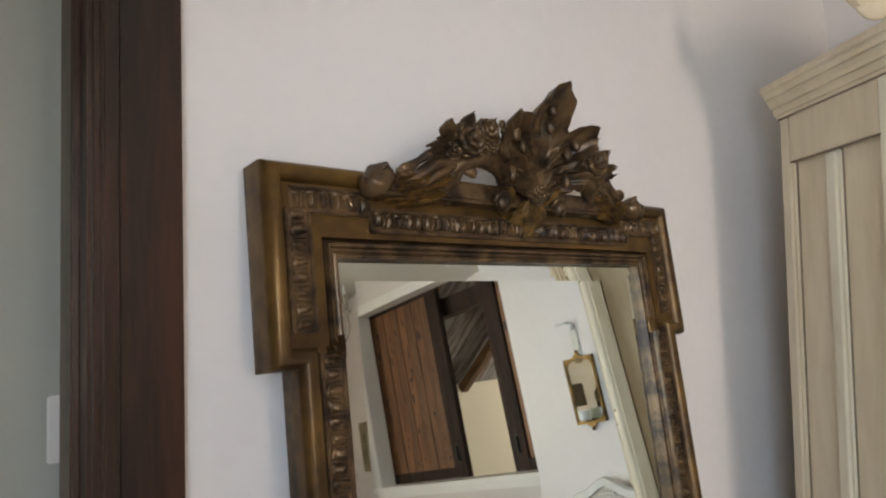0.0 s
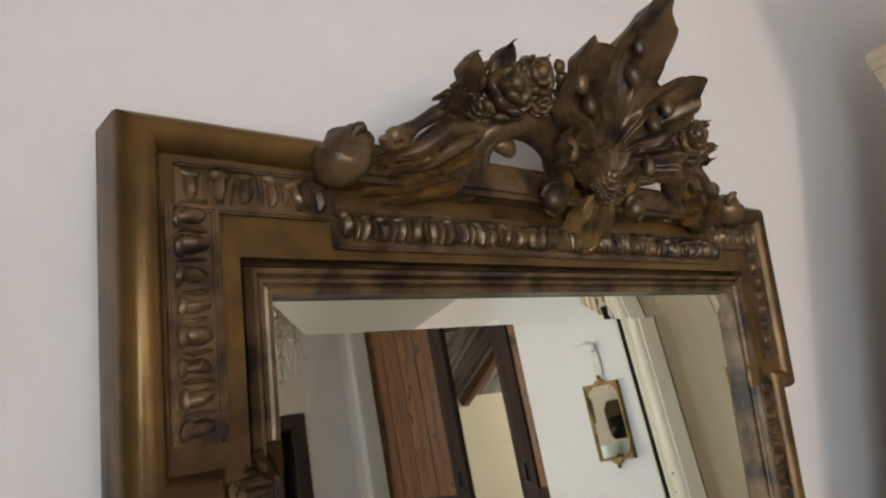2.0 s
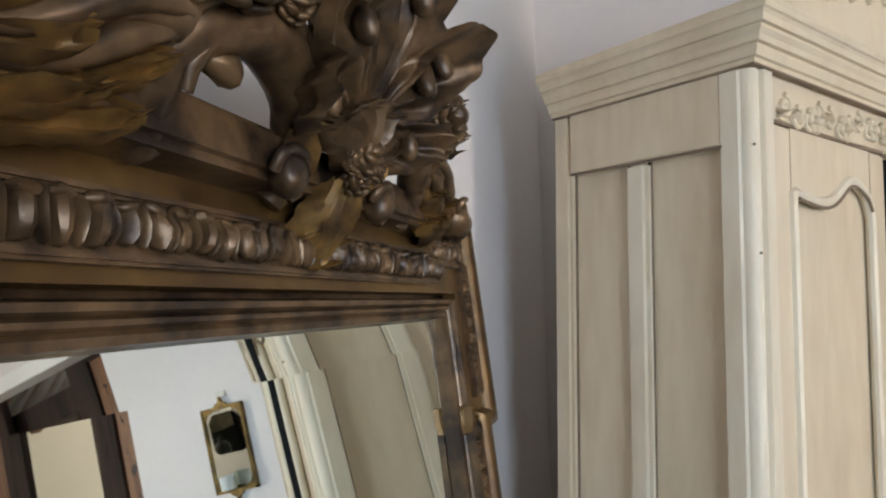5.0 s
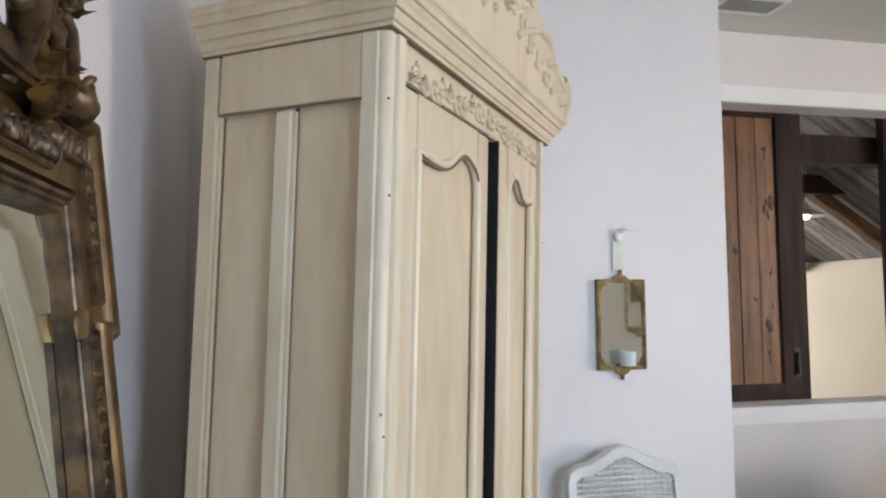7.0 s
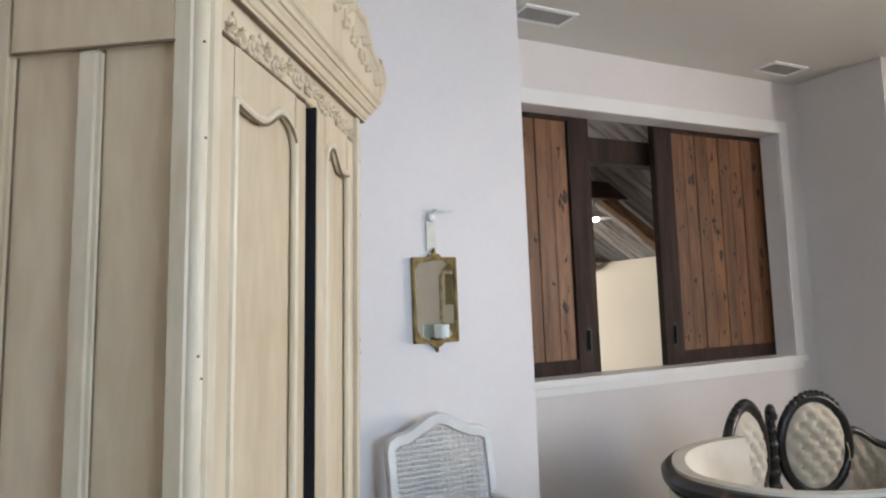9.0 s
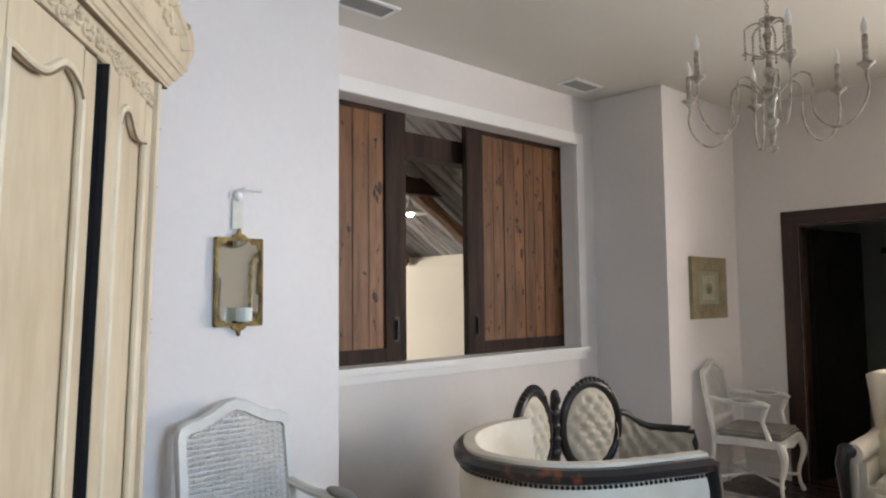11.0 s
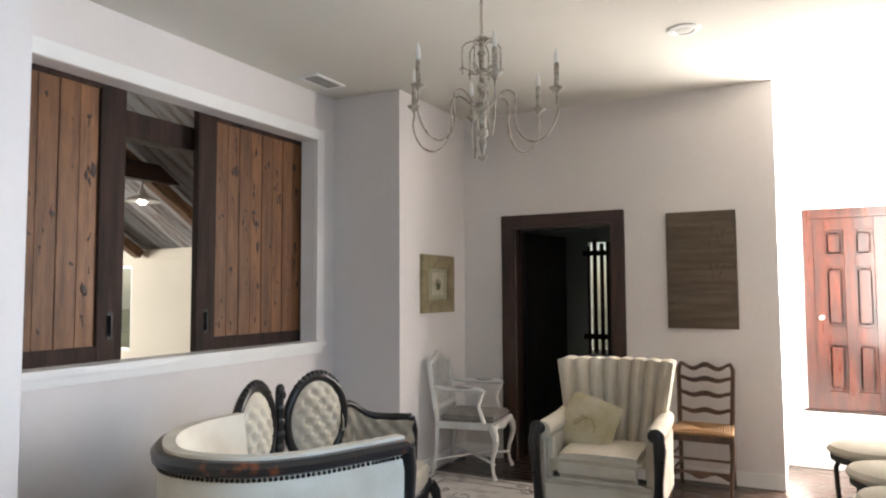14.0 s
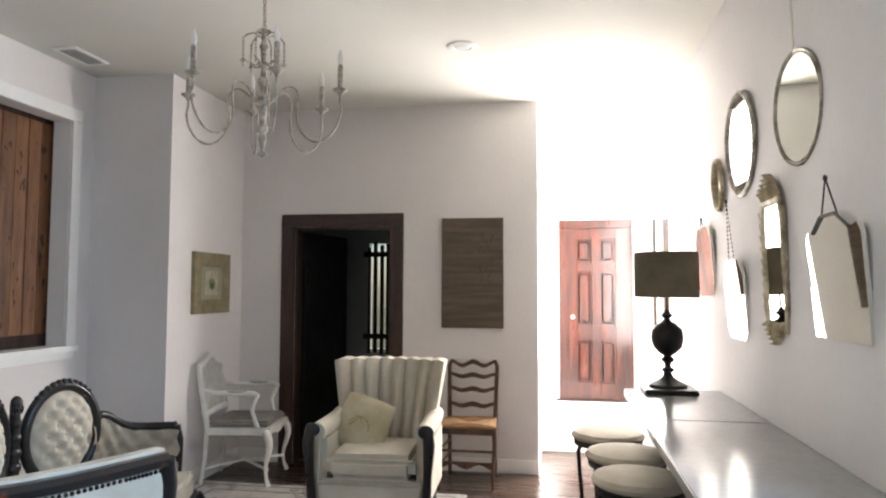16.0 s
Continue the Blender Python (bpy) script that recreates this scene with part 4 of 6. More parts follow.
def corner_post(x, s):
    """A rounded, fluted corner post."""
    bm = bmesh.new()
    prof = [(0, 0.062), (0, 0.03), (0.004, 0.026), (0.004, 0.02), (0.012, 0.008), (0.02, 0.004), (0.024, 0.008), (0.03, 0.008), (0.034, 0.0), (0.062, 0.0), (0.062, 0.062)]
    a = [bm.verts.new((x + s * u, v, 0.0)) for u, v in prof]
    b = [bm.verts.new((x + s * u, v, AZ)) for u, v in prof]
    for k in range(len(prof)):
        j = (k + 1) % len(prof)
        bm.faces.new((a[k], a[j], b[j], b[k]))
    bm.faces.new(a)
    bm.faces.new(b)
    part("corner_post", bm, M_ARMLT, ar, "fluted corner post, paler from wear and painted-in highlight")
    for zz, dx in ((2.012, 0.01), (1.83, 0.018), (1.43, 0.012), (1.39, 0.02), (0.9, 0.01)):
        part("nail_hole", ball(bmesh.new(), (x + s * dx, 0.01 - dx * 0.3, zz), 1, (0.003, 0.003, 0.0025), 6), M_ARMDARK, ar)


corner_post(0.0, 1)
corner_post(AW, -1)
part("frieze", boxm(0.062, AW - 0.062, 0.012, 0.05, 2.066, AZ, 0.003), M_ARM, ar)
part("bottom_rail", boxm(0.062, AW - 0.062, 0.012, 0.05, 0.08, 0.24, 0.003), M_ARM, ar)
# carved garland of the frieze
bm = bmesh.new()
rg = random.Random(12)
for s in (-1, 1):
    for k in range(9):
        u = AW / 2 + s * (0.03 + k * 0.042)
        z = 2.105 + 0.012 * math.sin(k * 1.7) - 0.002 * k
        if k % 3 == 0:
            for a in range(6):
                ball(bm, (u + 0.018 * math.cos(a * 1.047), 0.008, z + 0.018 * math.sin(a * 1.047)), 1, (0.010, 0.009, 0.010), 8)
            ball(bm, (u, 0.003, z), 0.010, seg=8)
        else:
            leaf_blade(bm, (u, 0.014, z - 0.01), (u + s * 0.045, 0.01, z + 0.02 * math.cos(k * 2)), 0.028, 0.010, 0.008, 1, 8)
        tube(bm, [Vector((u + s * p.x, 0.010, z + p.z)) for p in curl((0.02, -0.004), 0.022, 1.2, 90, 14, 0.3)], 0.0055, 6)
part("carved_garland", bm, M_ARM, ar)


def armoire_door(x0, x1, name_label, hump):
    """A door with a recessed panel under an ogee moulding."""
    d = part("door", boxm(x0, x1, 0.024, 0.044, 0.25, 2.06, 0.002), M_ARM, ar, name_label)
    st = 0.075
    part("stile", boxm(x0, x0 + st, 0.012, 0.025, 0.25, 2.06, 0.005), M_ARM, d)
    part("stile", boxm(x1 - st, x1, 0.012, 0.025, 0.25, 2.06, 0.005), M_ARM, d)
    part("rail", boxm(x0 + st, x1 - st, 0.0125, 0.025, 0.25, 0.36, 0.004), M_ARM, d)
    # top rail with the wavy lower edge
    bm = bmesh.new()
    m_ = (x0 + x1) / 2
    h = (x1 - x0) / 2 - st
    wave = [(m_ + h * q, 1.945 - 0.012 * math.sin((hump * q + 1) * 2.2) + 0.042 * math.exp(-((hump * q - 0.42) / 0.4) ** 2) - 0.04 * max(0, (hump * q - 0.78) / 0.22) ** 2) for q in [k / 16 - 1 for k in range(33)]]
    prism(bm, wave + [(x1 - st, 2.06), (x0 + st, 2.06)], 0.0125, 0.025)
    part("arched_rail", bm, M_ARM, d)
    bm = bmesh.new()
    pts = [(x0 + st, 0.012, 0.37)] + [(x0 + st, 0.012, z) for z in (0.8, 1.3, 1.8)] + [(u, 0.012, z) for u, z in wave] + [(x1 - st, 0.012, z) for z in (1.8, 1.3, 0.8, 0.37)]
    tube(bm, pts, 0.0105, 8)
    part("ogee_moulding", bm, M_ARMLT, d)
    bm = bmesh.new()
    tube(bm, [(u, 0.004, z - 0.011) for u, z in wave[1:32]], 0.0035, 6)
    part("glaze_in_moulding", bm, M_ARMDARK, d)
    return d


armoire_door(0.066, 0.538, "panelled door with ogee moulding", 1)
ajar = armoire_door(0.569, AW - 0.066, "panelled door with ogee moulding, standing slightly ajar", -1)
part("middle_bead", boxm(0.558, 0.568, 0.008, 0.026, 0.25, 2.057, 0.004), M_ARMLT, ajar)
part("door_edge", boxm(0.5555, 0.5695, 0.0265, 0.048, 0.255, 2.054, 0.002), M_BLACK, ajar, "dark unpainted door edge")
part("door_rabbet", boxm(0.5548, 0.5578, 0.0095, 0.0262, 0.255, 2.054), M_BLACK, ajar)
hinge = AW - 0.066
ajar.matrix_basis = pose(hinge, 0.03, 0) @ pose(0, 0, 0, 0, 0, 2.6) @ pose(-hinge, -0.03, 0) @ ajar.matrix_basis
# black strip that puts the gap's shade into colour
part("gap_backing", boxm(0.5385, 0.585, 0.05, 0.056, 0.26, 2.055), M_BLACK, ar, "black strip painted as the shade between the doors")
part("glaze_over_door", boxm(0.068, 0.527, 0.009, 0.013, 2.0595, 2.0655), M_ARMDARK, ar)
# stepped cornice
bm = bmesh.new()
OV = 0.05
prof = [(-0.06, -0.004), (0.006, -0.004), (0.006, 0.004), (0.012, 0.006), (0.016, 0.018), (0.016, 0.024), (0.024, 0.025), (0.027, 0.034), (0.033, 0.042), (0.033, 0.048), (0.040, 0.049), (0.042, 0.060), (0.046, 0.065), (OV, 0.067), (OV + 0.003, 0.075), (OV, 0.086), (-0.06, 0.086)]
sweep(bm, [(0.0, AD, AZ), (0.0, 0.0, AZ), (AW, 0.0, AZ), (AW, AD, AZ)], prof, up=(0, 0, 1))
part("cornice", bm, M_ARM, ar, "stepped moulded cornice", 12)
part("top_board", boxm(0.03, AW - 0.03, 0.03, AD, AZ + 0.07, AZ + 0.084), M_ARM, ar)
bm = bmesh.new()
sweep(bm, [(-0.002, AD, AZ), (-0.002, -0.002, AZ), (AW + 0.002, -0.002, AZ), (AW + 0.002, AD, AZ)], [(-0.01, -0.007), (0.003, -0.007), (0.004, -0.004), (-0.01, -0.004)])
part("glaze_under_cornice", bm, M_ARMDARK, ar)
# pediment with scrolls
bm = bmesh.new()
T = AZ + 0.086
half = []
for k in range(25):
    q = k / 24
    zz = T + 0.05 + 0.21 * (math.cos(q * math.pi * 0.5) ** 0.8 if q < 1 else 0) + 0.016 * math.sin(q * 22)
    half.append((q * 0.545, zz))
ol = [(AW / 2 - u, z) for u, z in half[::-1]] + [(AW / 2 + u, z) for u, z in half[1:]]
prism(bm, [(AW / 2 - 0.545, T - 0.004)] + ol + [(AW / 2 + 0.545, T - 0.004)], -0.045, -0.012)
part("pediment", bm, M_ARM, ar, "arched carved pediment")
bm = bmesh.new()
tube(bm, [(u, -0.045, z) for u, z in ol], 0.016, 8)
for s in (-1, 1):
    tube(bm, [Vector((AW / 2 + s * (0.578 + p.x), -0.03, T + 0.08 + p.z)) for p in curl((0, 0), 0.058, 1.5, 90, 26, 0.2, -1)], [0.02 - 0.008 * k / 26 for k in range(27)], 8)
    ball(bm, (AW / 2 + s * 0.575, -0.03, T + 0.07), 1, (0.05, 0.022, 0.07), 12)
    for k in range(8):
        u, z = half[3 * k]
        leaf_blade(bm, (AW / 2 + s * u, -0.044, z - 0.02), (AW / 2 + s * (u + 0.03), -0.05, z - 0.08), 0.036, 0.01, 0.01, 1, 8)
    for k in range(5):
        tube(bm, [Vector((AW / 2 + s * (0.05 + 0.075 * k + p.x), -0.047, T + 0.17 - 0.024 * k + p.z)) for p in curl((0, 0), 0.03, 1.3, 40 * k, 18, 0.25)], 0.007, 6)
        ball(bm, (AW / 2 + s * (0.09 + 0.075 * k), -0.047, T + 0.11 - 0.016 * k), 0.012, seg=8)
rose(bm, (AW / 2, -0.055, T + 0.18), 0.04, 5)
part("pediment_carving", bm, M_ARM, ar)
bm = bmesh.new()
for x0 in (0.0, AW - 0.07):
    for y0 in (0.0, AD - 0.07):
        lathe(bm, [(0.03, 0.0), (0.04, 0.02), (0.03, 0.06), (0.045, 0.1)], 12, (x0 + 0.035, y0 + 0.035))
part("feet", bm, M_ARM, ar)

# ---- small brass mirror sconce on the east wall ----
sc = thing("mirror_sconce", pose(EASTM, -0.005, 1.548, 0, 0, -90), "small brass-framed mirror sconce with a frosted glass cup", "sconce")
HX, HZ_ = 0.098, 0.17
bm = bmesh.new()
for x0, x1, z0, z1 in ((-HX, -HX + 0.012, -HZ_, HZ_), (HX - 0.012, HX, -HZ_, HZ_), (-HX, HX, -HZ_, -HZ_ + 0.012), (-HX, HX, HZ_ - 0.012, HZ_)):
    box(bm, x0, x1, -0.022, 0.0, z0, z1, 0.003)
part("frame", bm, M_BRASS, sc, "aged brass frame")
part("mirror_glass", boxm(-HX + 0.011, HX - 0.011, -0.012, -0.002, -HZ_ + 0.011, HZ_ - 0.011), M_MIRROR, sc, smooth=None)
for zs, s in ((HZ_, 1), (-HZ_, -1)):
    bm = bmesh.new()
    prism(bm, [(-0.035, zs - s * 0.004), (-0.02, zs + s * 0.012), (-0.008, zs + s * 0.016), (0, zs + s * 0.034), (0.008, zs + s * 0.016), (0.02, zs + s * 0.012), (0.035, zs - s * 0.004)], -0.02, -0.004)
    ball(bm, (0, -0.014, zs + s * 0.03), 0.008, seg=8)
    part("finial", bm, M_BRASS, sc)
    for sx in (-1, 1):
        bm = bmesh.new()
        z_ = zs - s * 0.012
        prism(bm, [(sx * (HX - 0.011), z_), (sx * (HX - 0.05), z_), (sx * (HX - 0.04), z_ - s * 0.012), (sx * (HX - 0.024), z_ - s * 0.014), (sx * (HX - 0.02), z_ - s * 0.03), (sx * (HX - 0.011), z_ - s * 0.036)], -0.017, -0.011)
        part("corner_fret", bm, M_BRASS, sc)
bm = bmesh.new()
lathe(bm, [(0.027, -0.15), (0.03, -0.148), (0.031, -0.098), (0.028, -0.098), (0.026, -0.142), (0.0005, -0.143)], 20, (0, -0.06))
part("votive_cup", bm, mat("frosted_glass", (0.66, 0.72, 0.70), 0.35, var=0.1), sc, "frosted glass votive cup")
part("cup_ring", tube(bmesh.new(), [(0, -0.02, -0.152), (0, -0.06, -0.153)], 0.006), M_BRASS, sc)
hk = thing("wall_hook", pose(EASTM, 0.0, 1.83, 0, 0, -90), "white porcelain hook with a pale ribbon hanging from it", "hook")
part("ribbon", boxm(-0.022, 0.022, -0.008, -0.004, -0.08, 0.035, 0.001), mat("pale_ribbon", (0.75, 0.74, 0.66), 0.7, var=0.1, scale=30), hk)
bm = bmesh.new()
ball(bm, (0, -0.012, 0.052), 0.018, (1, 0.7, 1.2))
tube(bm, [(0, -0.012, 0.06), (0.02, -0.03, 0.078), (0.05, -0.035, 0.074), (0.085, -0.035, 0.078)], [0.008, 0.007, 0.006, 0.008], 8)
part("porcelain_hook", bm, M_PLASTER, hk)

# ---- chairs ----


def cane_chair(m, label, pad_mat, H=1.0, group="white cane-back armchairs"):
    """A French cane-back armchair. Its front looks along -y; the seat is 0.45 m up."""
    c = thing("cane_armchair", m, label, "chair", group)
    AZ_ = 0.035
    W = 0.235
    SZ = 0.44
    # arched back frame
    bm = bmesh.new()
    arch = [(-W, SZ + 0.10)] + [(-W - 0.004, SZ + 0.10 + (H - SZ - 0.19) * k / 4) for k in range(1, 5)]
    arch += [(-W + 0.004, H - 0.068), (-W + 0.035, H - 0.056), (-W * 0.66, H - 0.052), (-W * 0.4, H - 0.03), (-W * 0.18, H - 0.008), (0, H), (W * 0.18, H - 0.008), (W * 0.4, H - 0.03), (W * 0.66, H - 0.052), (W - 0.035, H - 0.056), (W - 0.004, H - 0.068)]
    arch += [(W + 0.004, SZ + 0.10 + (H - SZ - 0.19) * k / 4) for k in range(4, 0, -1)] + [(W, SZ + 0.10)]
    lean = lambda z: 0.235 + (z - SZ) * 0.16
    sweep(bm, [(u, lean(z), z) for u, z in arch], [(-0.022, -0.014), (0.012, -0.014), (0.02, -0.004), (0.016, 0.014), (-0.016, 0.014), (-0.022, 0.004)], closed=True, up=(0, -1, 0.0))
    part("back_frame", bm, M_WHITEP, c)
    # cane: a grid of thin strands
    bm = bmesh.new()
    zt = lambda u: H - 0.03 - 0.05 * (abs(u) / W) ** 1.5
    n = 0
    z = SZ + 0.12
    while z < H - 0.03:
        hw = W - 0.014 if z < H - 0.085 else W * max(0.05, 1 - ((z - (H - 0.085)) / 0.06) ** 0.7)
        box(bm, -hw, hw, lean(z) - 0.003, lean(z) + 0.003, z - 0.0035, z + 0.0035)
        z += 0.0165
    u = -W + 0.02
    while u < W - 0.01:
        tube(bm, [(u, lean(SZ + 0.1) + 0.003, SZ + 0.1), (u, lean(zt(u)) + 0.003, zt(u))], 0.0028, 4)
        u += 0.026
    tagged(part("cane_panel", bm, M_CANE, c, "woven white cane back"), kind="stuff")
    for s in (-1, 1):
        bm = bmesh.new()
        tube(bm, [(s * W, lean(SZ + 0.12), SZ + 0.12), (s * W, 0.235, SZ - 0.02), (s * (W - 0.01), 0.25, 0.2), (s * (W - 0.01), 0.285, 0.0)], [0.019, 0.02, 0.017, 0.014], 8)
        part("back_leg", bm, M_WHITEP, c)
        bm = bmesh.new()
        pts = leg_path((s * (W + 0.02), -0.22, SZ - 0.02), (s * (W + 0.03), -0.245, 0.012), (s * 0.02, -0.03, 0))
        tube(bm, pts, [0.03, 0.029, 0.024, 0.02, 0.016, 0.0135, 0.0135, 0.02], 10)
        part("front_leg", bm, M_WHITEP, c)
        bm = bmesh.new()
        tube(bm, [(s * W, lean(0.68), 0.68 + AZ_), (s * (W + 0.02), 0.16, 0.665 + AZ_), (s * (W + 0.045), 0.0, 0.66 + AZ_), (s * (W + 0.05), -0.13, 0.665 + AZ_), (s * (W + 0.05), -0.165, 0.645 + AZ_)], [0.016, 0.018, 0.018, 0.022, 0.02], 8)
        tube(bm, [(s * (W + 0.05), -0.15, 0.65 + AZ_), (s * (W + 0.03), -0.11, 0.58), (s * (W + 0.01), -0.13, 0.50), (s * (W + 0.01), -0.15, SZ)], [0.017, 0.016, 0.016, 0.02], 8)
        part("arm", bm, M_WHITEP, c)
        bm = bmesh.new()
        ball(bm, (s * (W + 0.04), 0.0, 0.684 + AZ_), 1, (0.03, 0.085, 0.018), 14)
        part("arm_pad", bm, pad_mat, c, "padded fabric arm rest")
        part("side_rail", boxm(s * (W - 0.012), s * (W + 0.02), -0.22, 0.235, SZ - 0.055, SZ, 0.006), M_WHITEP, c)
    bm = bmesh.new()
    prism(bm, [(-W - 0.01, SZ)] + [(-W - 0.01 + (2 * W + 0.02) * k / 10, SZ - 0.05 - 0.022 * math.cos((k / 10 - 0.5) * 2 * math.pi) * (1 if 1 < k < 9 else 0.2)) for k in range(11)] + [(W + 0.01, SZ)], -0.25, -0.225)
    part("front_rail", bm, M_WHITEP, c)
    part("back_rail", boxm(-W, W, 0.225, 0.25, SZ - 0.05, SZ, 0.005), M_WHITEP, c)
    part("back_bar", boxm(-W, W, lean(0.54) - 0.012, lean(0.54) + 0.012, 0.53, 0.565, 0.004), M_WHITEP, c)
    bm = boxm(-W - 0.005, W + 0.005, -0.24, 0.225, SZ + 0.001, SZ + 0.05, 0.02)
    part("seat_cushion", bm, M_GREYPAD, c, "thin grey fabric seat pad")
    bm = bmesh.new()
    tube(bm, [(-W, -0.23, 0.13), (0, 0.02, 0.15), (W, 0.26, 0.13)], 0.011, 8)
    tube(bm, [(W, -0.23, 0.13), (0, 0.02, 0.15), (-W, 0.26, 0.13)], 0.011, 8)
    part("stretcher", bm, M_WHITEP, c)
    return c


cane_chair(pose(2.74, 0.045, 0, 0, 0, -90) @ Matrix.Diagonal((0.85, 1.1, 1.115, 1)), "white-painted cane-back armchair with grey arm pads under the sconce", M_GREYPAD, 0.985)
cane_chair(pose(2.965, -4.03, 0, 0, 0, -82), "white-painted cane-back armchair standing beside the dark doorway", mat("pale_grey_pad", (0.5, 0.48, 0.46), 0.85, var=0.15, scale=10), 0.955)


def ladder_chair(m):
    c = thing("ladder_back_chair", m, "dark walnut ladder-back chair with a woven rush seat", "chair")
    W, SZ, H = 0.185, 0.455, 0.915
    lean = lambda z: 0.17 + max(0, z - SZ) * 0.14
    for s in (-1, 1):
        bm = bmesh.new()
        tube(bm, [(s * W, 0.20, 0.0), (s * W, 0.175, 0.3), (s * W, lean(SZ), SZ), (s * (W + 0.005), lean(0.7), 0.7), (s * (W + 0.01), lean(H - 0.05), H - 0.05), (s * (W - 0.005), lean(H), H - 0.012)], [0.014, 0.016, 0.018, 0.017, 0.016, 0.014], 8)
        part("back_post", bm, M_OLDWOOD, c)
        bm = bmesh.new()
        tube(bm, leg_path((s * (W + 0.025), -0.19, SZ - 0.01), (s * (W + 0.02), -0.215, 0.0), (s * 0.008, -0.012, 0)), [0.021, 0.021, 0.018, 0.016, 0.014, 0.012, 0.012, 0.016], 8)
        part("front_leg", bm, M_OLDWOOD, c)
        for zz in (0.17, 0.28):
            part("side_stretcher", tube(bmesh.new(), [(s * (W + 0.02), -0.2, zz), (s * W, 0.18, zz)], 0.0095), M_OLDWOOD, c)
    for k, zz in enumerate((0.56, 0.68, 0.79, 0.885)):
        bm = bmesh.new()
        up = [(-W + 2 * W * q / 16, zz + 0.016 + (0.018 if k == 3 else 0.012) * math.cos((q / 8 - 1) * 2 * math.pi) * (0.8 if k < 3 else 1)) for q in range(17)]
        lo = [(u, z - 0.032 - 0.006 * math.cos((u / W) * math.pi)) for u, z in up[::-1]]
        prism(bm, up + lo, lean(zz) - 0.009, lean(zz) + 0.009)
        part("slat", bm, M_OLDWOOD, c)
    bm = bmesh.new()
    prism(bm, [(-W - 0.02, 0.20)] + [(-W - 0.02 + (2 * W + 0.04) * q / 12, 0.165 - 0.018 * math.cos((q / 6 - 1) * 2 * math.pi)) for q in range(13)] + [(W + 0.02, 0.20)], -0.215, -0.195)
    part("front_stretcher", bm, M_OLDWOOD, c)
    part("upper_stretcher", tube(bmesh.new(), [(-W - 0.02, -0.205, 0.28), (W + 0.02, -0.205, 0.28)], 0.01), M_OLDWOOD, c)
    part("seat_rail", boxm(-W - 0.03, W + 0.03, -0.215, -0.185, SZ - 0.055, SZ - 0.002, 0.006), M_OLDWOOD, c)
    bm = bmesh.new()
    a = [(-W - 0.035, -0.225), (W + 0.035, -0.225), (W, 0.18), (-W, 0.18)]
    for k in range(4):
        p0, p1 = Vector((*a[k], 0)), Vector((*a[(k + 1) % 4], 0))
        for r_ in range(11):
            f = r_ / 11
            q0, q1 = p0.lerp(Vector((0, -0.02, 0)), f), p1.lerp(Vector((0, -0.02, 0)), f)
            z = SZ + 0.006 - 0.012 * f
            tube(bm, [(q0.x, q0.y, z), (q1.x, q1.y, z)], 0.011, 6)
    part("rush_seat", bm, M_RUSH, c, "woven rush seat")
    return c


ladder_chair(pose(1.235, -4.26, 0, 0, 0, 180))


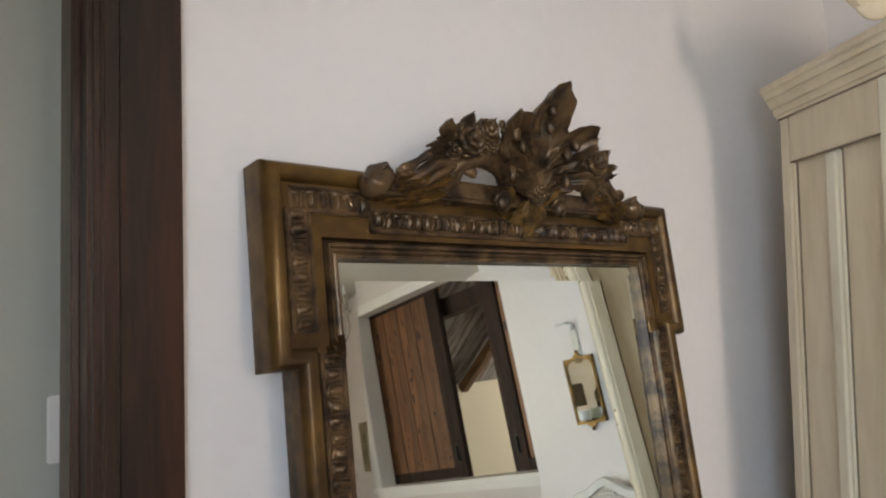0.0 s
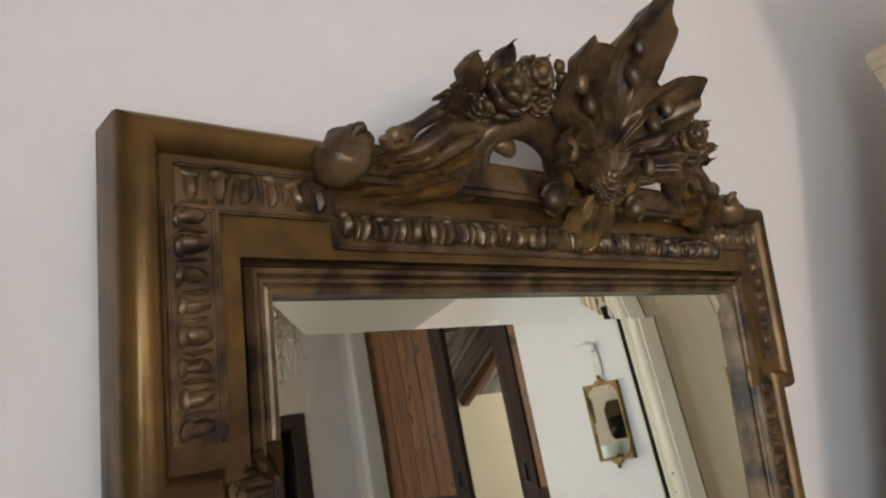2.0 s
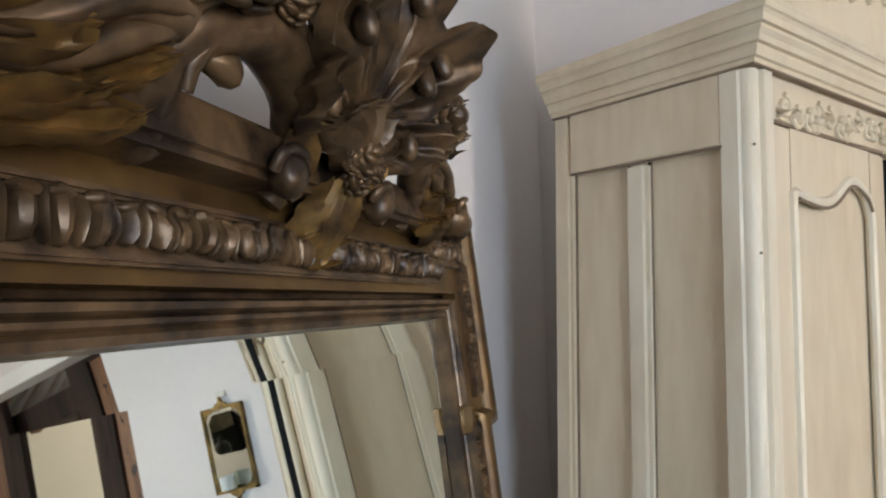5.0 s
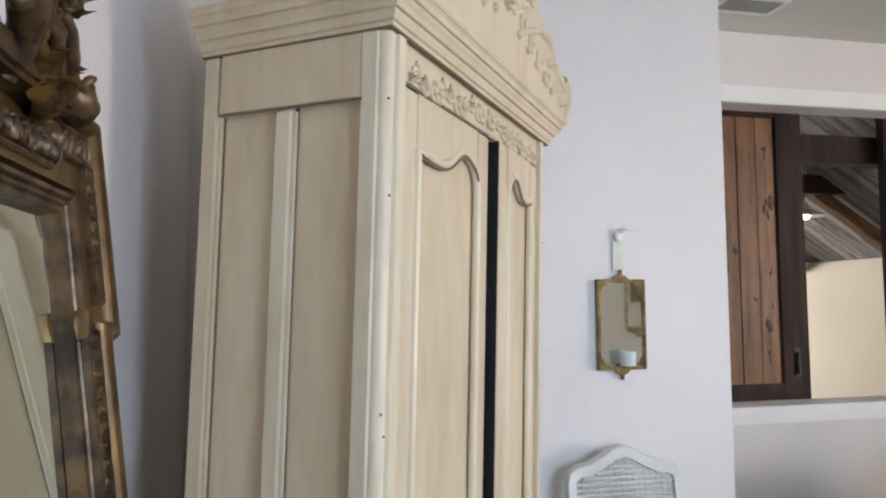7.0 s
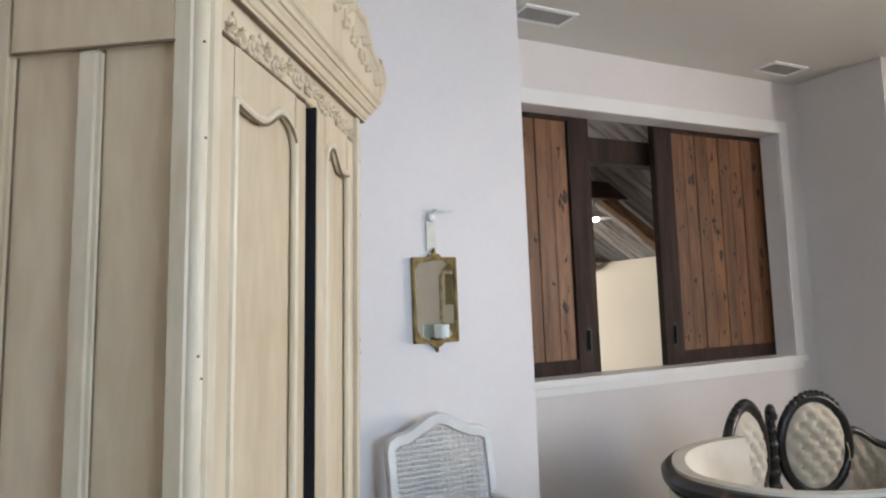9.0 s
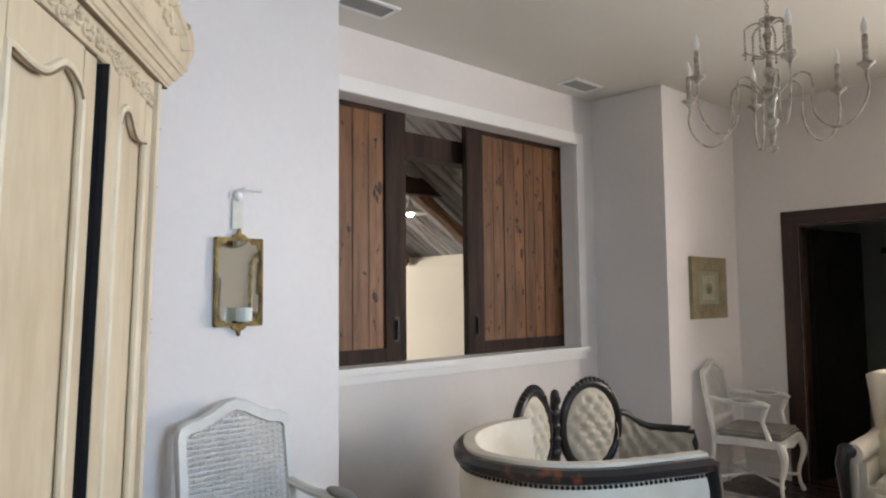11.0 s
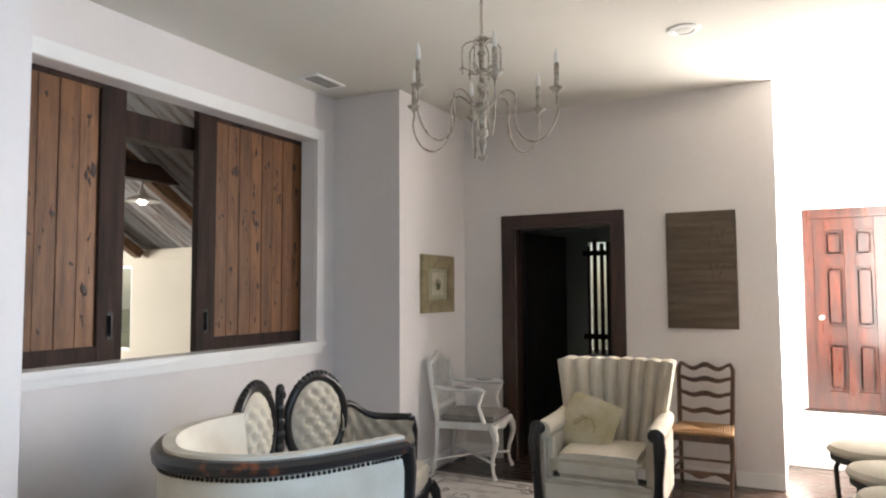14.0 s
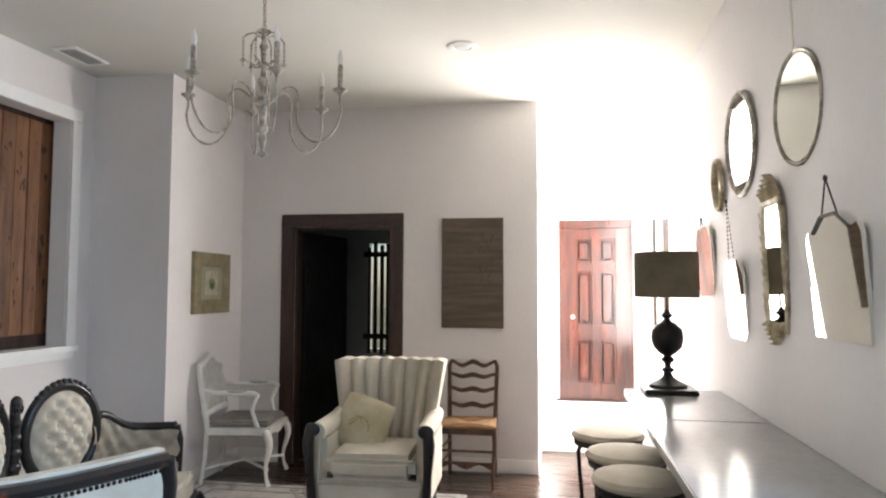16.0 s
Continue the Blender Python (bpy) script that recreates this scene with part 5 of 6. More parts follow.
def wing_chair(m):
    """A channel-backed armchair; its front looks along -y."""
    c = thing("channel_back_armchair", m, "cream linen channel-back armchair with dark carved arm posts", "armchair")
    W = 0.36
    # channel back: upright padded flutes on a gentle curve, leaning back
    n = 8
    for k in range(n):
        a0, a1 = -1 + 2 * k / n, -1 + 2 * (k + 1) / n
        bm = bmesh.new()
        rows = []
        for j in range(13):
            t = j / 12
            z = 0.42 + 0.60 * t
            wid = 0.27 + 0.09 * t
            rowv = []
            for i in range(9):
                q = i / 8
                a = a0 + (a1 - a0) * q
                y = 0.20 + 0.17 * t - 0.10 * a * a * (0.5 + t) - 0.045 * math.sin(math.pi * q) * (1 - 0.55 * max(0, t - 0.9) * 10)
                rowv.append(bm.verts.new((a * wid, y, z + 0.012 * math.sin(math.pi * q) * (t > 0.95))))
            rows.append(rowv)
        back = [[bm.verts.new(Vector((v.co.x, 0.30 + 0.17 * (j / 12) - 0.06 * (v.co.x / 0.36) ** 2, v.co.z))) for v in r_] for j, r_ in enumerate(rows)]
        for a in range(12):
            for b in range(8):
                bm.faces.new((rows[a][b], rows[a][b + 1], rows[a + 1][b + 1], rows[a + 1][b]))
                bm.faces.new((back[a][b], back[a + 1][b], back[a + 1][b + 1], back[a][b + 1]))
            bm.faces.new((rows[a][0], rows[a + 1][0], back[a + 1][0], back[a][0]))
            bm.faces.new((rows[a][8], back[a][8], back[a + 1][8], rows[a + 1][8]))
        for b in range(8):
            bm.faces.new((rows[12][b], rows[12][b + 1], back[12][b + 1], back[12][b]))
        part("back_channel", bm, M_CREAMFAB, c)
    for s in (-1, 1):
        bm = bmesh.new()
        arm = [(0.0, 0.66), (0.3, 0.665)]
        box(bm, min(s * 0.26, s * 0.345), max(s * 0.26, s * 0.345), -0.30, 0.28, 0.26, 0.66, 0.035)
        part("arm", bm, M_CREAMFAB, c)
        bm = bmesh.new()
        tube(bm, [(s * 0.305, -0.33, 0.675), (s * 0.305, -0.15, 0.672), (s * 0.305, 0.1, 0.672), (s * 0.31, 0.26, 0.69)], [0.05, 0.052, 0.052, 0.045], 12)
        part("arm_roll", bm, M_CREAMFAB, c)
        bm = bmesh.new()
        tube(bm, [(s * 0.335, -0.345, 0.70), (s * 0.345, -0.36, 0.62), (s * 0.335, -0.35, 0.45), (s * 0.325, -0.335, 0.25), (s * 0.325, -0.34, 0.10), (s * 0.33, -0.355, 0.0)], [0.03, 0.034, 0.024, 0.03, 0.02, 0.024], 10)
        ball(bm, (s * 0.325, -0.35, 0.69), 1, (0.045, 0.02, 0.04), 12)
        part("carved_arm_post", bm, M_BLACKWOOD, c, "dark carved arm post and front leg")
        part("back_leg", tube(bmesh.new(), [(s * 0.28, 0.27, 0.26), (s * 0.29, 0.33, 0.0)], [0.024, 0.018]), M_BLACKWOOD, c)
    part("seat_base", boxm(-0.31, 0.31, -0.33, 0.25, 0.24, 0.40, 0.02), M_CREAMFAB, c)
    part("front_leg", tube(bmesh.new(), [(0.0, -0.28, 0.25), (0.0, -0.29, 0.0)], [0.018, 0.014]), M_BLACKWOOD, c)
    bm = boxm(-0.26, 0.26, -0.34, 0.20, 0.40, 0.545, 0.045)
    bmesh.ops.subdivide_edges(bm, edges=bm.edges[:], cuts=2, use_grid_fill=True)
    for v in bm.verts:
        if v.co.z > 0.5:
            v.co.z += 0.02 * math.cos(v.co.x / 0.26 * 1.5) * math.cos((v.co.y + 0.07) / 0.27 * 1.5)
    cu = part("seat_cushion", bm, M_CREAMFAB, c, "plump cream seat cushion")
    bm = bmesh.new()
    for zz in (0.415, 0.53):
        tube(bm, [(-0.25, -0.343, zz), (0.25, -0.343, zz)], 0.005, 6)
    part("piping", bm, M_CREAMFAB, cu)
    return c


wing_chair(pose(1.615, -3.02, 0, 0, 0, 183))
# throw pillow leaning on the chair's back
pw = thing("throw_pillow", pose(1.735, -3.03, 0.655, -22, 16, 170), "gold linen throw pillow with an embroidered knot motif", "pillow")
bm = bmesh.new()
bmesh.ops.create_grid(bm, x_segments=16, y_segments=16, size=0.172)
top = list(bm.verts)
for v in top:
    u, w = v.co.x / 0.172, v.co.y / 0.172
    puff = max(0, (1 - u * u) * (1 - w * w)) ** 0.45
    pin = 1 - 0.10 * (1 - max(abs(u), abs(w))) - 0.05 * (1 - abs(abs(u) - abs(w)))
    v.co = Vector((v.co.x * pin, -0.065 * puff, v.co.y * pin))
r = bmesh.ops.duplicate(bm, geom=bm.faces[:] + bm.edges[:] + bm.verts[:])
for g in r["geom"]:
    if isinstance(g, bmesh.types.BMVert):
        g.co.y = -g.co.y
bmesh.ops.remove_doubles(bm, verts=bm.verts[:], dist=0.0008)
part("cover", bm, M_PILLOW, pw)
bm = bmesh.new()
for k in range(7):
    a = k * 0.9
    tube(bm, [Vector((0.012 * k - 0.04 + 0.045 * math.cos(a + t), -0.0655, 0.035 * math.sin(1.7 * a + 1.3 * t))) for t in (0, 0.4, 0.8, 1.2, 1.6)], 0.0022, 6)
part("embroidery", bm, mat("gold_thread", (0.42, 0.30, 0.12), 0.7, var=0.3, scale=60), pw)

# ---- settee with two tufted medallions, facing west ----
ST = pose(3.13, -1.855, 0, 0, 0, -90)
se = thing("medallion_settee", ST, "Victorian settee with two tufted cream oval backs in black carved frames", "sofa")


def tuft_oval(cx, cz, rx, rz, y0, tilt=0.0):
    """A deep-buttoned oval pad."""
    bm = bmesh.new()
    rings, K = [], 72
    ctr = None
    for j in range(23):
        f = j / 22
        ring = []
        for k in range(K):
            a = 2 * math.pi * k / K
            u, v = f * rx * math.cos(a), f * rz * math.sin(a)
            dome = 0.058 * (1 - f ** 3)
            bu, bv = u / 0.046, v / 0.052
            but = 0.5 * (math.cos(math.pi * (bu + bv)) + math.cos(math.pi * (bu - bv)))
            y = y0 - dome + 0.024 * max(-0.35, but) * (1 - f ** 6)
            ring.append(bm.verts.new((cx + u, y, cz + v)) if j else None)
        if j == 0:
            ctr = bm.verts.new((cx, y0 - 0.058 + 0.026, cz))
            continue
        rings.append(ring)
    for k in range(K):
        bm.faces.new((ctr, rings[0][k], rings[0][(k + 1) % K]))
    for a, b in zip(rings, rings[1:]):
        for k in range(K):
            bm.faces.new((a[k], b[k], b[(k + 1) % K], a[(k + 1) % K]))
    return bm


def ellipse(cx, cz, rx, rz, y, n=40, a0=0, a1=360):
    return [Vector((cx + rx * math.cos(radians(a0 + (a1 - a0) * k / n)), y, cz + rz * math.sin(radians(a0 + (a1 - a0) * k / n)))) for k in range(n + 1)]


for sx in (-1, 1):
    cx, cz, rx, rz = sx * 0.262, 0.735, 0.185, 0.225
    fr = part("oval_frame", tube(bmesh.new(), ellipse(cx, cz, rx + 0.016, rz + 0.018, 0.0)[:-1] + [ellipse(cx, cz, rx + 0.016, rz + 0.018, 0.0)[0]], 0.026, 10), M_BLACKWOOD, se, "black carved oval frame")
    bm = bmesh.new()
    for k in range(11):
        a = radians(50 + 8 * k)
        ball(bm, (cx + (rx + 0.03) * math.cos(a), -0.004, cz + (rz + 0.036) * math.sin(a)), 1, (0.018, 0.02, 0.014 + 0.008 * math.sin(math.pi * k / 10)), 8)
    part("carved_top", bm, M_BLACKWOOD, fr)
    pad = part("tufted_pad", tuft_oval(cx, cz, rx, rz, 0.002), M_CREAMFAB, se, "cream button-tufted oval back pad")
    # the back bows: each oval turns in from the post
    bow = pose(sx * 0.05, 0, 0) @ pose(0, 0, 0, 0, 0, -15 * sx) @ pose(-sx * 0.05, 0, 0)
    for ob in (fr, pad):
        ob.matrix_basis = bow @ ob.matrix_basis
    bm = bmesh.new()
    part("back_cover", lathe(bmesh.new(), [(0.0005, 0), (1, 0), (1, 0.02), (0.0005, 0.02)], 32), M_CREAMFAB, se).matrix_basis = bow @ pose(cx, 0.03, cz, 90, 0, 0) @ Matrix.Diagonal((rx, rz, 1, 1))
    btn = bmesh.new()
    for i in range(-4, 5):
        for j in range(-5, 6):
            if (i + j) % 2 == 0:
                u, v = i * 0.046, j * 0.052
                if (u / rx) ** 2 + (v / rz) ** 2 < 0.75:
                    f = math.sqrt((u / rx) ** 2 + (v / rz) ** 2)
                    ball(btn, (cx + u, 0.002 - 0.058 * (1 - f ** 3) + 0.020, cz + v), 1, (0.008, 0.006, 0.008), 8)
    btns = part("buttons", btn, M_CREAMFAB, se)
    btns.matrix_basis = bow
    tagged(btns, kind="stuff")
    # wing from the oval out and forward to the arm
    bm = bmesh.new()
    wing = []
    for k in range(33):
        t = k / 32
        ang = t * 1.35
        wing.append(Vector((sx * (0.44 + 0.33 * math.sin(ang)), -0.09 * (1 - t) - 0.40 * (1 - math.cos(ang)) * 1.25, 0.765 - 0.075 * t - 0.030 * math.sin(math.pi * t) + 0.05 * math.exp(-((t - 0.22) / 0.2) ** 2))))
    tube(bm, wing, [0.024] * 31 + [0.022, 0.026], 10)
    for p_ in (wing[-1],):
        tube(bm, [p_, p_ + Vector((sx * 0.008, -0.02, -0.08)), p_ + Vector((-sx * 0.01, -0.03, -0.22)), p_ + Vector((0, -0.01, -0.36))], [0.026, 0.024, 0.02, 0.028], 10)
    part("arm_rail", bm, M_BLACKWOOD, se, "black carved arm rail")
    bm = bmesh.new()
    rows = []
    for k, p_ in enumerate(wing):
        col = []
        for j in range(19):
            q = j / 18
            z = p_.z - 0.015 - q * (p_.z - 0.42)
            nrm = Vector((-sx * 0.6, -0.7, 0))
            t_ = k / (len(wing) - 1)
            b_ = 0.015 + 0.045 * math.sin(math.pi * (0.12 + 0.88 * q)) ** 0.6 - 0.013 * (math.cos(math.pi * (t_ * 9 + q * 5)) + math.cos(math.pi * (t_ * 9 - q * 5)))
            col.append(bm.verts.new(Vector((p_.x, p_.y, z)) + nrm * b_))
        rows.append(col)
    for a in range(len(rows) - 1):
        for b in range(18):
            bm.faces.new((rows[a][b], rows[a + 1][b], rows[a + 1][b + 1], rows[a][b + 1]))
    bmesh.ops.solidify(bm, geom=bm.faces[:], thickness=0.02)
    part("arm_pad", bm, M_CREAMFAB, se, "cream tufted inner arm")
    part("front_leg", tube(bmesh.new(), leg_path((sx * 0.70, -0.56, 0.32), (sx * 0.72, -0.6, 0.0), (sx * 0.02, -0.025, 0)), [0.036, 0.034, 0.028, 0.022, 0.018, 0.016, 0.016, 0.024], 10), M_BLACKWOOD, se)
    part("back_leg", tube(bmesh.new(), [(sx * 0.5, 0.0, 0.4), (sx * 0.52, 0.06, 0.0)], [0.026, 0.02]), M_BLACKWOOD, se)
bm = bmesh.new()
tube(bm, [(0, 0.0, 0.42), (0, 0.0, 0.93)], [0.03, 0.024], 10)
for k in range(6):
    ball(bm, (0, -0.01, 0.55 + 0.07 * k), 1, (0.04 - 0.003 * k, 0.022, 0.03), 10)
ball(bm, (0, -0.005, 0.93), 0.03, (1, 0.8, 1.1))
rose(bm, (0, -0.02, 0.90), 0.03, 2)
part("centre_post", bm, M_BLACKWOOD, se, "black carved post between the ovals")
bm = bmesh.new()
prism(bm, [(-0.72, -0.54), (-0.5, -0.62), (0, -0.65), (0.5, -0.62), (0.72, -0.54), (0.66, -0.2), (0.5, -0.01), (-0.5, -0.01), (-0.66, -0.2)], 0.32, 0.45, 'z')
bmesh.ops.bevel(bm, geom=bm.edges[:], offset=0.02, segments=3, affect='EDGES')
part("seat", bm, M_CREAMFAB, se, "cream upholstered seat")
part("seat_rail", tube(bmesh.new(), [(-0.73, -0.53, 0.32), (-0.5, -0.63, 0.30), (0, -0.665, 0.285), (0.5, -0.63, 0.30), (0.73, -0.53, 0.32)], 0.026, 8), M_BLACKWOOD, se)

# ---- tub-backed settee, its back to the door side ----
tb = thing("tub_settee", pose(0, 0, 0), "cream tub-backed settee with worn black top rail and nailhead trim", "sofa")
key = [(2.63, -1.02), (2.645, -0.87), (2.615, -0.72), (2.54, -0.585), (2.43, -0.475), (2.30, -0.405), (2.14, -0.41), (2.00, -0.475), (1.90, -0.60), (1.83, -0.76), (1.765, -0.93)]


def smooth_path(ps, n=5):
    ps = [Vector((*p, 0)) for p in ps]
    out = []
    for i in range(len(ps) - 1):
        a, b, c, d = ps[max(0, i - 1)], ps[i], ps[i + 1], ps[min(len(ps) - 1, i + 2)]
        for k in range(n):
            t = k / n
            out.append(0.5 * ((2 * b) + (c - a) * t + (2 * a - 5 * b + 4 * c - d) * t * t + (3 * b - a - 3 * c + d) * t ** 3))
    out.append(ps[-1])
    return out


rail = smooth_path(key)
RZ = 0.965
bm = bmesh.new()
sweep(bm, [(p.x, p.y, RZ - 0.02) for p in rail], [(-0.03, -0.018), (-0.026, 0.012), (-0.01, 0.022), (0.014, 0.02), (0.028, 0.004), (0.026, -0.016), (0.012, -0.024), (-0.02, -0.024)], up=(0, 0, 1))
part("top_rail", bm, M_WORN2, tb, "black lacquered top rail worn to red wood")


def shell(off0, off1, z0, z1, bulge):
    """An upholstered wall that follows the rail."""
    bm = bmesh.new()
    rows = []
    for i, p in enumerate(rail):
        d = (rail[min(i + 1, len(rail) - 1)] - rail[max(0, i - 1)]).normalized()
        o = Vector((d.y, -d.x, 0))
        row_ = []
        for j in range(9):
            q = j / 8
            row_.append(bm.verts.new(p + o * (off0 + bulge * math.sin(math.pi * q)) + Vector((0, 0, z0 + (z1 - z0) * q))))
        for j in range(9):
            q = 1 - j / 8
            row_.append(bm.verts.new(p + o * off1 + Vector((0, 0, z0 + (z1 - z0) * q))))
        rows.append(row_)
    k = len(rows[0])
    for a, b in zip(rows, rows[1:]):
        for j in range(k):
            bm.faces.new((a[j], a[(j + 1) % k], b[(j + 1) % k], b[j]))
    bm.faces.new(rows[0])
    bm.faces.new(rows[-1])
    return bm


part("outer_back", shell(0.006, -0.006, 0.2, RZ - 0.045, 0.0), M_CREAMFAB, tb, "plain cream outer back")
part("inner_back", shell(-0.05, -0.008, 0.40, RZ + 0.012, -0.03), M_CREAMFAB, tb, "padded cream inner back")
bm = bmesh.new()
for i in range(len(rail) - 1):
    a, b = rail[i], rail[i + 1]
    d = (b - a)
    o = Vector((d.y, -d.x, 0)).normalized()
    n = max(1, round(d.length / 0.016))
    for k in range(n):
        p = a + d * (k / n) + o * 0.008
        ball(bm, (p.x, p.y, RZ - 0.052), 1, (0.0065, 0.0065, 0.0065), 6)
pe = rail[-1]
for k in range(38):
    ball(bm, (pe.x + 0.012, pe.y + 0.012, RZ - 0.07 - k * 0.018), 1, (0.007, 0.007, 0.007), 6)
part("nailhead_trim", bm, mat("dark_nailheads", (0.05, 0.04, 0.035), 0.35, 0.8), tb, "row of dark nailheads")["kind"] = "stuff"
for p in (rail[0], rail[-1]):
    part("arm_post", tube(bmesh.new(), [(p.x, p.y, RZ - 0.02), (p.x, p.y - 0.015, RZ - 0.1), (p.x, p.y, 0.6), (p.x, p.y - 0.02, 0.3), (p.x, p.y, 0.0)], [0.03, 0.03, 0.02, 0.03, 0.018], 10), M_BLACKWOOD, tb)
bm = bmesh.new()
pl_ = [(p.x * 0.93 + 2.25 * 0.07, p.y * 0.93 - 0.75 * 0.07) for p in rail[2:-2]]
prism(bm, pl_ + [(1.83, -1.05), (2.25, -1.10), (2.68, -1.08)], 0.22, 0.46, 'z')
part("seat", bm, M_CREAMFAB, tb, "cream seat")
for p in (rail[12], rail[38]):
    part("back_leg", tube(bmesh.new(), [(p.x, p.y - 0.03, 0.22), (p.x, p.y, 0.0)], [0.024, 0.018]), M_BLACKWOOD, tb)

# ---- rug ----
rug = thing("area_rug", pose(0, 0, 0.0), "faded ivory area rug with a grey scrolling pattern", "rug")
M_RUG = mat("ivory_rug_pile", (0.52, 0.49, 0.46), 0.95, col2=(0.22, 0.19, 0.19), scale=7, fine=120, bump=0.6, contrast=(0.28, 0.5))
part("rug_body", boxm(1.2, 3.26, -3.88, -1.55, 0.0025, 0.014, 0.004), M_RUG, rug)
bm = bmesh.new()
rg2 = random.Random(21)
for k in range(60):
    c = (rg2.uniform(1.3, 3.15), rg2.uniform(-3.8, -1.65))
    tube(bm, [Vector((c[0] + p.x, c[1] + p.z, 0.0135)) for p in curl((0, 0), rg2.uniform(0.03, 0.08), 1.1, rg2.uniform(0, 360), 14, 0.3)], 0.005, 4)
for k in (0.07, 0.19):
    for x0, x1, y0, y1 in ((1.2 + k, 3.26 - k, -3.88 + k, -3.865 + k), (1.2 + k, 1.215 + k, -3.865 + k, -1.55 - k), (3.245 - k, 3.26 - k, -3.865 + k, -1.55 - k)):
        box(bm, x0, x1, y0, y1, 0.013, 0.0155)
part("pattern", bm, mat("grey_rug_yarn", (0.24, 0.21, 0.21), 0.95, var=0.3, scale=40, bump=0.3), rug)

# ---- chandelier ----
ch = thing("chandelier", pose(1.955, -2.0, 2.12), "distressed cream six-arm candle chandelier with bead strands", "chandelier")
bm = bmesh.new()
lathe(bm, [(0.004, 0.0), (0.02, 0.012), (0.024, 0.022), (0.008, 0.032), (0.012, 0.06), (0.02, 0.09), (0.014, 0.115), (0.026, 0.13), (0.03, 0.15), (0.014, 0.165), (0.018, 0.2), (0.024, 0.24), (0.034, 0.262), (0.04, 0.285), (0.022, 0.305), (0.016, 0.34), (0.026, 0.36), (0.028, 0.385), (0.014, 0.40), (0.012, 0.45), (0.032, 0.458), (0.034, 0.466), (0.012, 0.475), (0.016, 0.53), (0.024, 0.55), (0.012, 0.57), (0.014, 0.61), (0.034, 0.62), (0.034, 0.628), (0.008, 0.64)], 14)
part("stem", bm, M_CHAND, ch, "turned cream stem")
bm = bmesh.new()
for k in range(18):
    pts = [Vector((0.008 * math.cos(a), 0, 0.011 * math.sin(a))) for a in [2 * math.pi * j / 8 for j in range(9)]]
    rot = Matrix.Rotation(radians(90 * (k % 2)), 3, 'Z')
    tube(bm, [rot @ p + Vector((0, 0, 0.65 + k * 0.0155)) for p in pts], 0.0022, 5)
part("chain", bm, M_CHAND, ch)
part("canopy", lathe(bmesh.new(), [(0.01, 0.88), (0.05, 0.905), (0.06, 0.925), (0.06, 0.93)], 18), M_CHAND, ch)
for k in range(6):
    a = radians(123 + 60 * k)
    ca, sa = math.cos(a), math.sin(a)
    R = 0.385
    path2 = [(0.02, 0.275), (0.05, 0.285), (0.09, 0.325), (0.13, 0.345), (0.168, 0.325), (0.178, 0.27), (0.172, 0.21), (0.185, 0.14), (0.225, 0.09), (0.275, 0.072), (0.33, 0.095), (0.372, 0.15), (0.392, 0.22), (R, 0.262), (R, 0.30)]
    P = [Vector((r_ * ca, r_ * sa, z)) for r_, z in path2]
    sp = []
    for i in range(len(P) - 1):
        p0, p1, p2, p3 = P[max(0, i - 1)], P[i], P[i + 1], P[min(len(P) - 1, i + 2)]
        for j in range(4):
            t = j / 4
            sp.append(0.5 * ((2 * p1) + (p2 - p0) * t + (2 * p0 - 5 * p1 + 4 * p2 - p3) * t * t + (3 * p1 - p0 - 3 * p2 + p3) * t ** 3))
    sp.append(P[-1])
    arm = part("arm", tube(bmesh.new(), sp, 0.0052, 8), M_CHAND, ch)
    part("cup", lathe(bmesh.new(), [(0.006, 0.29), (0.012, 0.30), (0.016, 0.306), (0.034, 0.318), (0.036, 0.324), (0.014, 0.326), (0.014, 0.336)], 14, (R * ca, R * sa)), M_CHAND, arm)
    part("candle", lathe(bmesh.new(), [(0.0125, 0.336), (0.0125, 0.44), (0.008, 0.446)], 12, (R * ca, R * sa)), M_CHAND, arm, "grey-cream candle sleeve")
    part("bulb", lathe(bmesh.new(), [(0.008, 0.446), (0.014, 0.465), (0.0125, 0.485), (0.006, 0.51), (0.001, 0.524)], 12, (R * ca, R * sa)), M_GLASSBULB, arm, "clear flame-shaped bulb")
    # small upper arm with hanging beads
    bm = bmesh.new()
    a2 = a + radians(30)
    c2, s2 = math.cos(a2), math.sin(a2)
    tube(bm, [Vector((r_ * c2, r_ * s2, z)) for r_, z in ((0.012, 0.46), (0.04, 0.452), (0.07, 0.462), (0.10, 0.475), (0.112, 0.465))], 0.004, 6)
    tube(bm, [Vector((r_ * c2, r_ * s2, z)) for r_, z in ((0.02, 0.60), (0.05, 0.612), (0.08, 0.60), (0.095, 0.585))], 0.004, 6)
    for j in range(9):
        ball(bm, (0.098 * c2, 0.098 * s2, 0.578 - j * 0.0165), 1, (0.0058, 0.0058, 0.0078), 6)
    part("bead_strand", bm, M_CHAND, ch)

# ---- pictures ----
pc = thing("framed_picture", pose(COLX, -4.0, 1.53, 0, 0, -90), "small botanical picture in a wide olive-gold frame", "picture")
H_ = 0.24
bm = bmesh.new()
sweep(bm, [(-0.28, 0, -H_), (-0.28, 0, H_), (0.28, 0, H_), (0.28, 0, -H_)], [(0, 0), (0, 0.03), (0.02, 0.036), (0.10, 0.03), (0.11, 0.02), (0.11, 0)], closed=True, up=(0, -1, 0))
part("frame", bm, M_OLIVE, pc)
part("mat_board", boxm(-0.175, 0.175, -0.014, -0.003, -0.135, 0.135), mat("sage_mat_board", (0.36, 0.35, 0.24), 0.8, var=0.1), pc)
part("print", boxm(-0.10, 0.10, -0.018, -0.014, -0.095, 0.095), mat("ivory_print", (0.55, 0.50, 0.38), 0.8, var=0.25, scale=20), pc)
